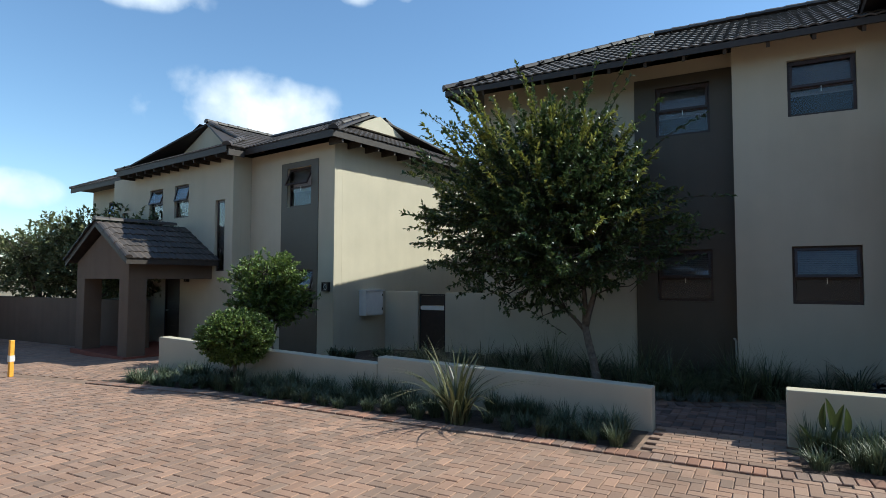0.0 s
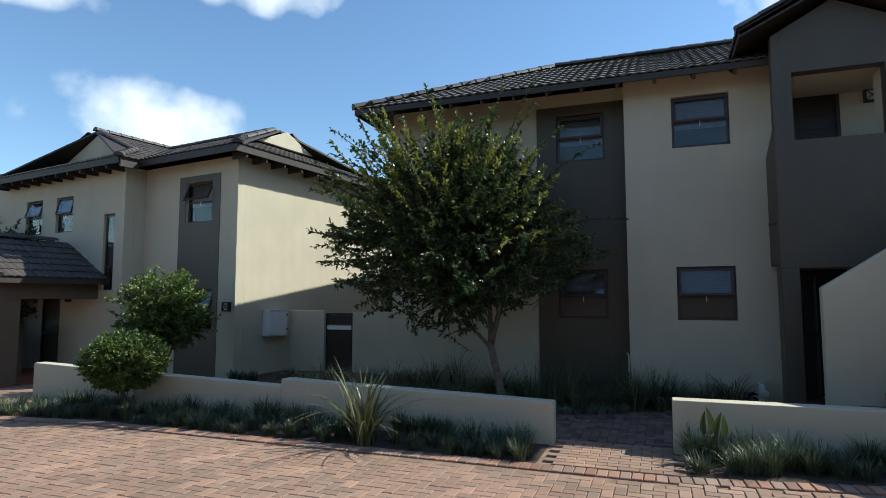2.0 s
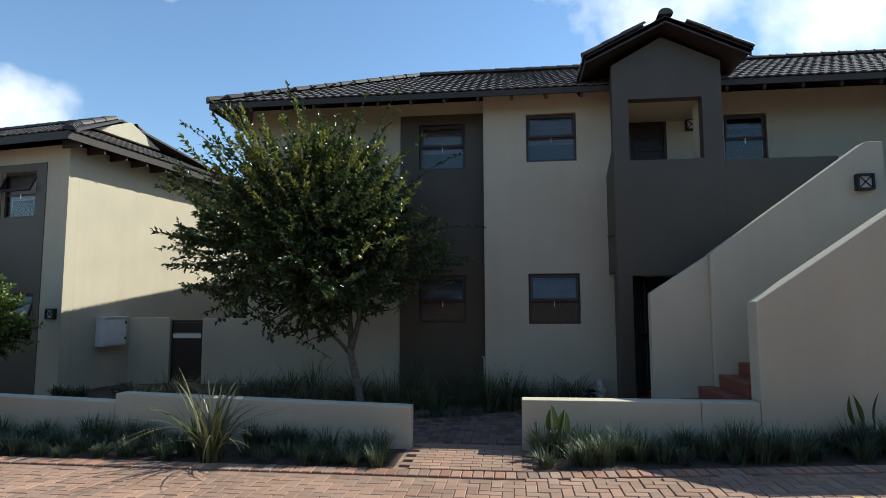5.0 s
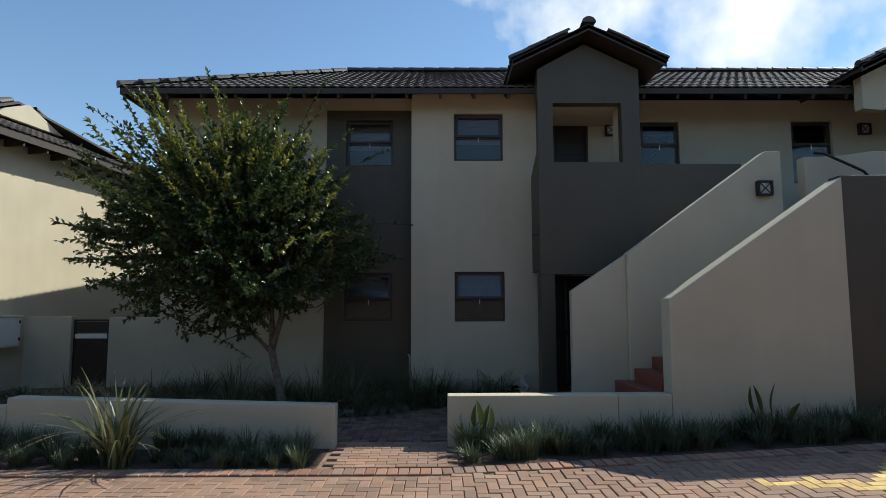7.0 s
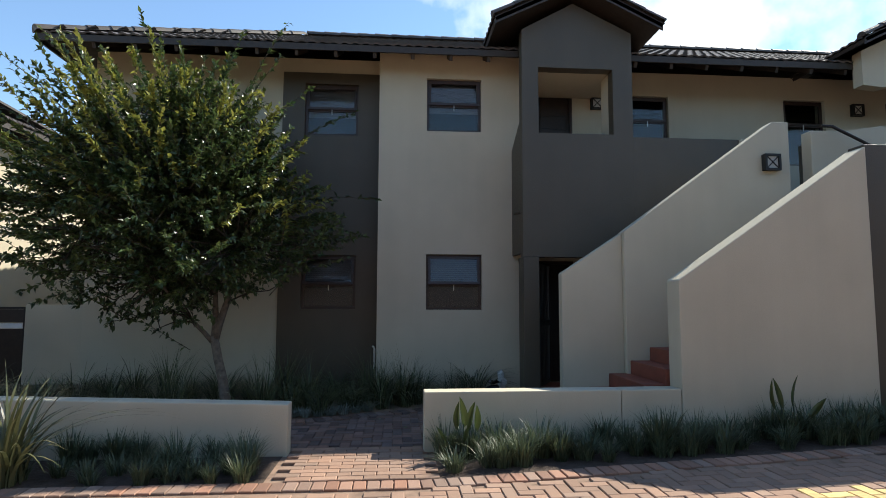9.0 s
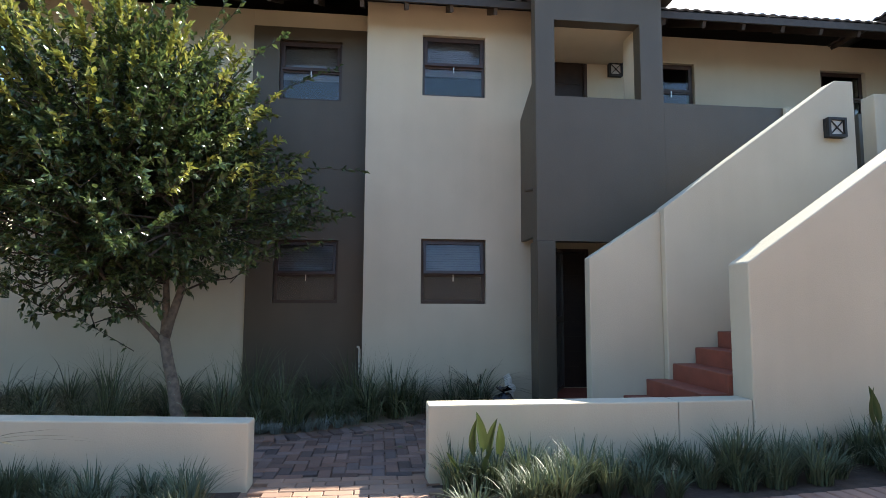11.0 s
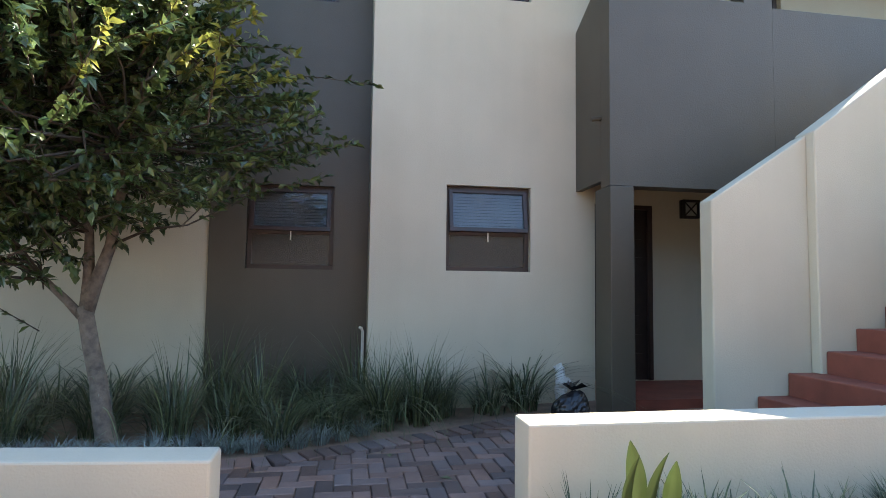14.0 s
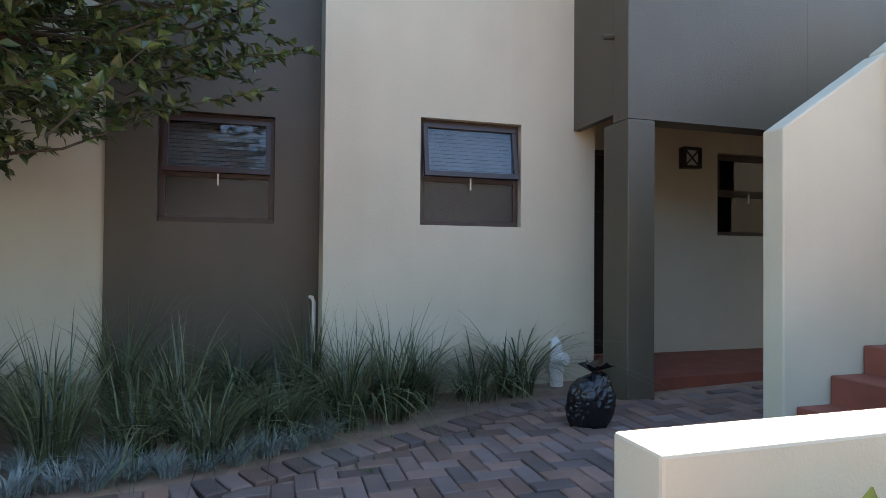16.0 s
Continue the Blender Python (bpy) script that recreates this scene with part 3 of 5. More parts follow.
# security gate standing open behind the pillar
gate_at = pose(1.66, 10.02, 0.17, 0, 0, 62)
sgate = thing("security_gate", 1.66, 10.02, 0.17, "black steel security gate standing open behind the porch pillar", "gate", rz=62)
part("gate_frame", boxes((0.0, 0.04, -0.02, 0.02, 0.06, 1.98), (0.66, 0.70, -0.02, 0.02, 0.06, 1.98), (0.04, 0.66, -0.02, 0.02, 1.94, 1.98), (0.04, 0.66, -0.02, 0.02, 0.06, 0.10), (0.04, 0.66, -0.02, 0.02, 0.98, 1.06), m=gate_at), BLACKMETAL, sgate)
for k in range(6):
    bm = bmesh.new()
    tube(bm, [gate_at @ Vector((0.13 + 0.088 * k, 0, 0.09)), gate_at @ Vector((0.13 + 0.088 * k, 0, 1.95))], [0.008, 0.008], 6)
    part("bar", bm, BLACKMETAL, sgate)
for z in (0.001, 1.9):
    part("hinge", boxes((-0.03, 0.0, -0.015, 0.015, z, z + 0.09), m=gate_at), BLACKMETAL, sgate)
# stair
part("stair_inner_wall", prism([(1.592, -0.1), (2.40, -0.1), (2.40, 2.415), (1.592, 1.885)], 8.48, 8.63, bevel=0.012), CREAM, flats, "cream stair wall, raked top")
part("stair_inner_wall", prism([(2.40, -0.1), (4.71, -0.1), (4.71, 3.94), (4.49, 3.94), (2.40, 2.43)], 8.40, 8.60, bevel=0.012), CREAM, flats)
part("stair_outer_wall", prism([(2.48, -0.3), (4.70, -0.3), (4.70, 3.27), (2.48, 1.755)], 7.13, 7.42, bevel=0.014), CREAM, flats, "cream stair wall, raked top")
part("dark_end_wall", boxes((4.704, 9.0, 7.16, 7.40, -0.3, 3.30), bevel=0.01), OLIVE, flats, "dark plastered end wall of the stair")
part("far_stair_wall", prism([(5.25, 2.8), (7.5, 2.8), (7.5, 4.0), (6.3, 4.02), (5.8, 3.93), (5.25, 3.93)], 8.7, 8.9, bevel=0.012), CREAM, flats)
for i in range(-2, 15):
    x, z = 2.185 + 0.255 * i, 0.617 + 0.166 * i
    part("step", boxes((x, x + 0.295, 7.425, 8.395 if i > 0 else 8.475, -0.1 if i < 2 else z - 0.4, z), bevel=0.01), REDSTEP, flats, "red oxide step")
bm = bmesh.new()
tube(bm, [(5.3, 8.55, 3.95), (5.42, 8.5, 3.93), (6.0, 8.5, 3.66), (6.1, 8.55, 3.6)], [0.022] * 4)
part("handrail", bm, BLACKMETAL, flats)
wall_lamp(4.42, 3.37, 8.40, size=0.22)
wall_lamp(2.99, 5.03, 11.0, size=0.22)
wall_lamp(7.9, 5.05, 11.0, size=0.22)
wall_lamp(2.985, 2.19, 11.0, size=0.22)

# roof
S26, C26 = math.sin(radians(26)), math.cos(radians(26))
ey, rr = 9.95, 3.45 / C26
roof_slope(flats, (-5.9, ey, EZ + 0.1), (1, 0, 0), (0, C26, S26), 20.2, rr, lambda t: t * C26, lambda t: 0.0, near=lambda p: p.x < 5.0 and p.y < 11.7)
roof_slope(flats, (-5.9, ey + 6.9, EZ + 0.1), (0, -1, 0), (C26, 0, S26), 6.9, rr, lambda t: t * C26, lambda t: t * C26)
roof_slope(flats, (14.3, ey + 6.9, EZ + 0.1), (-1, 0, 0), (0, -C26, S26), 20.2, rr, lambda t: 0.0, lambda t: t * C26)
ridge_caps(flats, (-5.9, ey, EZ + 0.14), (-2.45, ey + 3.45, EZ + 1.82))
ridge_caps(flats, (-2.45, ey + 3.45, EZ + 1.82), (14.3, ey + 3.45, EZ + 1.82))
# Unseen rear wing, added to carry the eave shadow along the neighbouring house.
roof_slope(flats, (-5.9, 25.0, EZ + 0.1), (0, -1, 0), (C26, 0, S26), 8.2, rr, lambda t: 0.0, lambda t: 0.0)
roof_slope(flats, (1.0, 16.8, EZ + 0.1), (0, 1, 0), (-C26, 0, S26), 8.2, rr, lambda t: 0.0, lambda t: 0.0)
part("wing_wall", boxes((-5.5, 0.6, 16.002, 24.5, -0.2, 5.4)), CREAM, flats)
part("fascia", boxes((-5.9, 14.3, ey - 0.02, ey + 0.012, EZ + 0.0, EZ + 0.10)), TIMBER, flats)
part("fascia", boxes((-5.92, -5.89, ey + 0.014, ey + 6.9, EZ + 0.0, EZ + 0.10)), TIMBER, flats)
for i in range(34):
    x = -5.7 + 0.6 * i
    if 1.2 < x < 3.1:
        continue
    bm = bmesh.new()
    box(bm, x - 0.025, x + 0.025, 0, 1.1, -0.07, 0.07)
    bmesh.ops.transform(bm, matrix=Matrix.Translation((0, ey + 0.02, EZ - 0.01)) @ Matrix.Rotation(radians(26), 4, "X"), verts=bm.verts)
    part("rafter", bm, TIMBER, flats)
for cx, y0, half, base in ((2.17, 9.3, 1.28, 5.70), (8.2, 9.3, 1.5, 5.62)):
    run = half / C26
    pk = base + half * S26 / C26
    roof_slope(flats, (cx - half, 12.3, base), (0, -1, 0), (C26, 0, S26), 12.3 - y0, run, lambda t: 0.0, lambda t: 0.0)
    roof_slope(flats, (cx + half, y0, base), (0, 1, 0), (-C26, 0, S26), 12.3 - y0, run, lambda t: 0.0, lambda t: 0.0)
    ridge_caps(flats, (cx, y0, pk + 0.04), (cx, 12.2, pk + 0.04))
    for s in (-1, 1):
        poly = [(cx + s * half, base - 0.09), (cx + s * half, base + 0.02), (cx, pk + 0.02), (cx, pk - 0.09)]
        part("barge_board", prism(poly, y0, y0 + 0.03), TIMBER, flats)
        ridge_caps(flats, (cx + s * half, y0 + 0.04, base + 0.05), (cx, y0 + 0.04, pk + 0.05), 0.36, 0.085)
bm = bmesh.new()
tube(bm, [(1.37, 9.85, 2.88), (1.25, 9.84, 2.86)], [0.022, 0.022], 10)
part("overflow_spout", bm, OLIVE, flats)
# down pipe beside the panel
bm = bmesh.new()
tube(bm, [(-0.87, 10.84, -0.02), (-0.87, 10.84, 0.74), (-0.885, 10.845, 0.78), (-0.90, 10.87, 0.78)], [0.016] * 4, 8)
solo("tap_pipe", bm, PVC, "short pale standpipe in the corner beside the dark panel", "pipe", (-0.87, 10.84, 0.0))

# ---- gate wall and metal gate ----
part_wall = solo("gate_wall", boxes((-7.24, -5.502, 12.36, 12.58, -0.2, 1.44), bevel=0.01), CREAM, "cream plastered yard wall joining the gate", "wall", (-6.3, 12.4, 0), "yard walls", "structure")
solo("gate_wall", boxes((-9.0, -8.02, 12.36, 12.58, -0.2, 1.46), bevel=0.01), CREAM, "cream plastered yard wall joining the gate", "wall", (-8.5, 12.4, 0), "yard walls", "structure")
gate = thing("yard_gate", -7.63, 12.42, 0, "closed dark metal yard gate with a pale rail", "gate")
part("gate_frame", boxes((-8.0, -7.96, 12.42, 12.46, 0.02, 1.40), (-7.30, -7.26, 12.42, 12.46, 0.02, 1.40), (-7.96, -7.30, 12.42, 12.46, 1.36, 1.40), (-7.96, -7.30, 12.42, 12.46, 0.02, 0.06)), BLACKMETAL, gate)
part("sheet", boxes((-7.955, -7.305, 12.43, 12.445, 0.06, 1.0), (-7.955, -7.305, 12.43, 12.445, 1.12, 1.355)), DOORWOOD, gate)
part("rail", boxes((-7.96, -7.30, 12.405, 12.428, 1.01, 1.10)), METER, gate)

# ---- neighbouring house ----
MA = pose(-9.45, 10.85, 0, 0, 0, -8.5)
RA = MA.to_3x3()
house = thing("neighbouring_house", -9.45, 10.85, 0, "two-storey cream plastered house with hipped tile roof and brown porch", "house", rz=-8.5)
HZ = 5.1
part("front_wall", holed(-3.4, 0.0, -0.5, HZ, 0.0, 0.25, [(-1.8, -0.85, 3.6, 4.6), (-1.55, -0.75, 1.0, 2.0)], MA), CREAM, house)
part("dark_panel", holed(-2.04, -0.58, -0.4, 4.75, -0.015, -0.002, [(-1.8, -0.85, 3.6, 4.6), (-1.55, -0.75, 1.0, 2.0)], MA), OLIVE, house, "dark olive plaster panel round two windows")
part("side_wall", boxes((-0.25, 0.0, 0.252, 5.0, -0.5, HZ), m=MA), CREAM, house)
part("back_wall", boxes((-14.0, 0.0, 5.002, 5.2, -0.5, HZ), m=MA), CREAM, house)
part("bay_wall", holed(-10.6, -3.4, -0.6, HZ, -0.56, -0.31, [(-4.25, -3.78, 1.97, 3.93), (-6.5, -5.68, 3.56, 4.54), (-8.05, -7.2, 3.56, 4.54), (-9.95, -9.5, 3.1, 3.95), (-6.9, -6.05, -0.2, 2.0)], MA), CREAM, house)
part("bay_return", boxes((-3.65, -3.4, -0.308, -0.002, -0.5, HZ), m=MA), CREAM, house)
part("end_wall", holed(-14.0, -10.6, -0.6, HZ, 0.1, 0.35, [(-12.6, -11.7, 3.5, 4.6)], MA), CREAM, house)
part("end_return", boxes((-10.6, -10.35, -0.308, 0.098, -0.6, HZ), m=MA), CREAM, house)
part("far_end", boxes((-14.0, -13.75, 0.352, 5.0, -0.6, HZ), m=MA), CREAM, house)
# Added backing and ceiling behind the house windows, coloured as dark as room shade.
part("room_backing", boxes((-13.7, -0.3, 1.6, 1.7, -0.3, HZ), m=MA), ROOM_SHADE, house)
part("ceiling", boxes((-13.74, -0.27, 0.36, 4.99, HZ - 0.1, HZ - 0.04), m=MA), ROOM_SHADE, house)
window(house, -1.8, -0.85, 3.6, 4.6, 0.0, MA, openness=0.45, frost=False)
window(house, -1.55, -0.75, 1.0, 2.0, 0.0, MA, openness=0.3, frost=False)
window(house, -6.5, -5.68, 3.56, 4.54, -0.56, MA, openness=0.25, frost=False)
window(house, -8.05, -7.2, 3.56, 4.54, -0.56, MA, openness=0.3, frost=False)
window(house, -9.95, -9.5, 3.1, 3.95, -0.56, MA, frost=False)
window(house, -12.6, -11.7, 3.5, 4.6, 0.1, MA, openness=0.3, frost=False)
window(house, -4.25, -3.78, 1.97, 3.93, -0.56, MA, frost=False, split=0.3)
door(house, -6.9, -6.05, -0.2, 2.0, -0.56, MA)
wall_lamp(-0.22, 1.57, 0.0, MA, 0.22)
wall_lamp(-5.6, 1.75, -0.56, MA, 0.16)


def va(x, y, z):
    return MA @ Vector((x, y, z))


def ra(x, y, z):
    return RA @ Vector((x, y, z))


HS, HC = math.sin(radians(23.5)), math.cos(radians(23.5))
GL = 1.7
half = 3.0
pk = HZ + 0.1 + half * HS / HC
gab = HZ + 0.1 + GL * HS / HC
hr = half / HC
roof_slope(house, va(-14.5, -0.5, HZ + 0.1), ra(1, 0, 0), ra(0, HC, HS), 15.0, hr, lambda t: t * HC, lambda t: min(t * HC, GL), near=lambda p: p.x > -14)
roof_slope(house, va(0.5, -0.5, HZ + 0.1), ra(0, 1, 0), ra(-HC, 0, HS), 6.0, GL / HC, lambda t: t * HC, lambda t: t * HC)
roof_slope(house, va(0.5, 5.5, HZ + 0.1), ra(-1, 0, 0), ra(0, -HC, HS), 15.0, hr, lambda t: min(t * HC, GL), lambda t: t * HC)
roof_slope(house, va(-14.5, 5.5, HZ + 0.1), ra(0, -1, 0), ra(HC, 0, HS), 6.0, hr, lambda t: t * HC, lambda t: t * HC)
part("gablet", prism([(-0.5 + GL + 0.25, gab), (2.5, pk - 0.1), (5.5 - GL - 0.25, gab)], 0.91, 1.03, MA @ pose(0, 0, 0, 0, 0, 90)), CREAM, house, "cream plastered gablet")
for s in (-1, 1):
    ridge_caps(house, va(0.5 - GL + 0.1, 2.5 + s * (half - GL), gab + 0.02), va(0.5 - GL + 0.1, 2.5, pk + 0.05))
    ridge_caps(house, va(0.5, 2.5 + s * half, HZ + 0.12), va(0.5 - GL, 2.5 + s * (half - GL), gab + 0.05))
ridge_caps(house, va(-11.5, 2.5, pk + 0.03), va(0.5 - GL, 2.5, pk + 0.03))
ridge_caps(house, va(-14.5, -0.5, HZ + 0.12), va(-11.5, 2.5, pk + 0.03))
# bay roof with its own gablet
bx, bh, GF = -6.1, 3.15, 1.25
bpk = HZ + 0.1 + bh * HS / HC
bgab = HZ + 0.1 + GF * HS / HC
roof_slope(house, va(bx - bh, -1.06, HZ + 0.1), ra(1, 0, 0), ra(0, HC, HS), 2 * bh, GF / HC, lambda t: t * HC, lambda t: t * HC, near=lambda p: True, limit=150)
roof_slope(house, va(bx + bh, -1.06, HZ + 0.1), ra(0, 1, 0), ra(-HC, 0, HS), 4.6, bh / HC, lambda t: min(t * HC, GF), lambda t: 0.0)
roof_slope(house, va(bx - bh, 3.54, HZ + 0.1), ra(0, -1, 0), ra(HC, 0, HS), 4.6, bh / HC, lambda t: 0.0, lambda t: min(t * HC, GF))
part("gablet", prism([(bx - bh + GF + 0.25, bgab), (bx + bh - GF - 0.25, bgab), (bx, bpk - 0.1)], -1.06 + GF + 0.06, -1.06 + GF + 0.16, MA), CREAM, house, "cream plastered gablet")
for s in (-1, 1):
    ridge_caps(house, va(bx + s * (bh - GF), -1.06 + GF - 0.02, bgab + 0.02), va(bx, -1.06 + GF - 0.02, bpk + 0.05))
    ridge_caps(house, va(bx + s * bh, -1.06, HZ + 0.12), va(bx + s * (bh - GF), -1.06 + GF, bgab + 0.05))
ridge_caps(house, va(bx, -1.06 + GF, bpk + 0.03), va(bx, 3.5, bpk + 0.03))
part("fascia", boxes((bx + bh, 0.5, -0.52, -0.49, HZ - 0.06, HZ + 0.1), (0.47, 0.5, -0.488, 5.5, HZ - 0.06, HZ + 0.1), (bx - bh, bx + bh - 0.002, -1.08, -1.05, HZ - 0.06, HZ + 0.1), (-14.5, bx - bh - 0.002, -0.52, -0.49, HZ - 0.06, HZ + 0.1), m=MA), TIMBER, house)
for i in range(9):
    part("rafter", boxes((0.0, 0.46, -0.2 + 0.6 * i, -0.15 + 0.6 * i, HZ - 0.14, HZ + 0.02), m=MA), TIMBER, house)
for i in range(12):
    part("rafter", boxes((-9.1 + 0.56 * i, -9.05 + 0.56 * i, -1.04, -0.57, HZ - 0.14, HZ + 0.02), m=MA), TIMBER, house)
part("wing_wall", boxes((-5.0, -0.004, 5.204, 11.0, -0.5, HZ), m=MA), CREAM, house)
roof_slope(house, va(0.5, 5.5, HZ + 0.1), ra(0, 1, 0), ra(-C26, 0, S26), 6.0, 1.5, lambda t: 0.0, lambda t: 0.0)
# porch
PF, PC, PH = -2.8, -5.85, 1.75
part("porch_gable", prism([(PC - 1.55, 1.75), (PC - 1.0, 1.75), (PC - 1.0, 1.75), (PC + 1.55, 1.75), (PC + 1.55, 2.2), (PC, 2.95), (PC - 1.55, 2.2)], PF, PF + 0.3, MA), BROWN_WALL, house, "brown plastered porch gable")
for x in (PC - 1.55, PC + 1.05):
    part("porch_pillar", boxes((x, x + 0.5, PF, PF + 0.45, -0.6, 1.748), m=MA, bevel=0.01), BROWN_WALL, house, "brown plastered porch pillar")
part("porch_beam", boxes((PC + 1.2, PC + 1.5, PF + 0.302, -0.562, 1.75, 2.2), m=MA), BROWN_WALL, house)
part("porch_beam", boxes((PC - 1.5, PC - 1.2, PF + 0.302, -0.562, 1.75, 2.2), m=MA), BROWN_WALL, house)
part("porch_floor", boxes((PC - 1.6, PC + 1.6, PF - 0.1, -0.562, -0.6, -0.16), m=MA), REDSTEP, house)
pb = 2.24
ppk = pb + (PH + 0.1) * S26 / C26 * 1.12
ang = math.atan2(ppk - pb, PH + 0.1)
ca, sa = math.cos(ang), math.sin(ang)
prun = (PH + 0.1) / ca
roof_slope(house, va(PC - PH - 0.1, -0.57, pb), ra(0, -1, 0), ra(ca, 0, sa), -0.57 - PF + 0.2, prun, lambda t: 0.0, lambda t: 0.0)
roof_slope(house, va(PC + PH + 0.1, PF - 0.2, pb), ra(0, 1, 0), ra(-ca, 0, sa), -0.57 - PF + 0.2, prun, lambda t: 0.0, lambda t: 0.0, near=lambda p: True, limit=120)
ridge_caps(house, va(PC, PF - 0.2, ppk + 0.04), va(PC, -0.6, ppk + 0.04))
for s in (-1, 1):
    ridge_caps(house, va(PC + s * (PH + 0.1), PF - 0.16, pb + 0.04), va(PC, PF - 0.16, ppk + 0.05), 0.36, 0.09)
    part("barge_board", prism([(PC + s * (PH + 0.1), pb - 0.14), (PC + s * (PH + 0.1), pb + 0.01), (PC, ppk + 0.01), (PC, ppk - 0.14)], PF - 0.2, PF - 0.17, MA), TIMBER, house)
part("fascia", boxes((PC + PH + 0.07, PC + PH + 0.1, PF - 0.168, -0.57, pb - 0.13, pb + 0.01), m=MA), TIMBER, house)

# meter box on the sunlit side
meter = thing("meter_box", -9.1, 11.6, 0.83, "pale grey metal meter box fixed to the house wall", "meter box")
mb = MA
part("case", boxes((0.0, 0.24, 0.85, 1.45, 0.85, 1.47), m=mb, bevel=0.012), METER, meter)
part("door", boxes((0.24, 0.262, 0.87, 1.43, 0.88, 1.44), m=mb, bevel=0.008), METER, meter)
part("hood", boxes((-0.01, 0.28, 0.83, 1.47, 1.47, 1.49), m=mb), METER, meter)
for z in (0.98, 1.33):
    part("hinge", boxes((0.262, 0.274, 1.39, 1.42, z, z + 0.06), m=mb), BLACKMETAL, meter)

# ---- boundary wall far off, bollard ----
solo("boundary_wall", boxes((-24, -15.5, 10.0, 10.25, -0.8, 1.15)), BROWN_WALL, "brown plastered boundary wall below the trees", "wall", (-19, 10, -0.3), kind="structure")
solo("boundary_wall", boxes((-24.3, -24, -14, 10.25, -0.8, 1.35)), BROWN_WALL, "brown plastered boundary wall across the drive", "wall", (-24, 0, -0.3), kind="structure")
bol = thing("bollard", -13.5, 5.95, gz(-13.5), "yellow painted square steel bollard with white bands", "bollard")
part("post", boxes((-13.55, -13.47, 5.91, 5.99, gz(-13.5), gz(-13.5) + 0.72), bevel=0.01), YELLOW, bol)
part("band", boxes((-13.556, -13.464, 5.904, 5.996, gz(-13.5) + 0.3, gz(-13.5) + 0.42)), PVC, bol)
# unseen plain walls added to close the place behind the walk and block skylight
solo("unseen_block_wall", boxes((-24, 16, -9.3, -9.0, -0.6, 7.5)), GREYWALL, "unseen grey wall added across the driveway to block skylight", "wall", (0, -9, 0), kind="structure")
solo("unseen_block_wall", boxes((16, 16.3, -9.3, 12, -0.6, 6.0)), GREYWALL, "unseen grey wall added to close off the end of the driveway", "wall", (16, 0, 0), kind="structure")


# ---- plants ----
def leaf_cloud(points, dirs, length, width, rng, droop=0.2):
    """Bent leaves of four triangles each, at points, growing along dirs."""
    n = len(points)
    d = np.array(dirs, float)
    d /= np.linalg.norm(d, axis=1)[:, None]
    up = rng.normal(size=(n, 3)) * 0.5 + np.array([0, 0, 1.0])
    side = np.cross(d, up)
    side /= np.linalg.norm(side, axis=1)[:, None] + 1e-9
    nrm = np.cross(side, d)
    l = (length * rng.uniform(0.65, 1.25, n))[:, None]
    w = (width * rng.uniform(0.7, 1.2, n))[:, None]
    p = np.array(points, float)
    a = p
    b = p + d * l * 0.45 + side * w * 0.5 + nrm * l * 0.06
    c = p + d * l * 0.45 - side * w * 0.5 + nrm * l * 0.06
    m = p + d * l * 0.5 - nrm * l * 0.03
    e = p + d * l - nrm * l * droop
    v = np.stack([a, b, m, c, e], 1).reshape(-1, 3)
    k = np.arange(n) * 5
    f = np.concatenate([np.stack([k, k + 1, k + 2], 1), np.stack([k, k + 2, k + 3], 1), np.stack([k + 1, k + 4, k + 2], 1), np.stack([k + 2, k + 4, k + 3], 1)])
    return v.tolist(), f.tolist()


def twig_leaves(a, b, count, rng, spread=0.9):
    """Leaf roots and directions along a twig from a to b."""
    t = rng.uniform(0.1, 1.0, count)
    p = a + (b - a) * t[:, None]
    axis = (b - a) / (np.linalg.norm(b - a) + 1e-9)
    d = axis * 0.8 + rng.normal(size=(count, 3)) * spread * 0.6
    return p, d


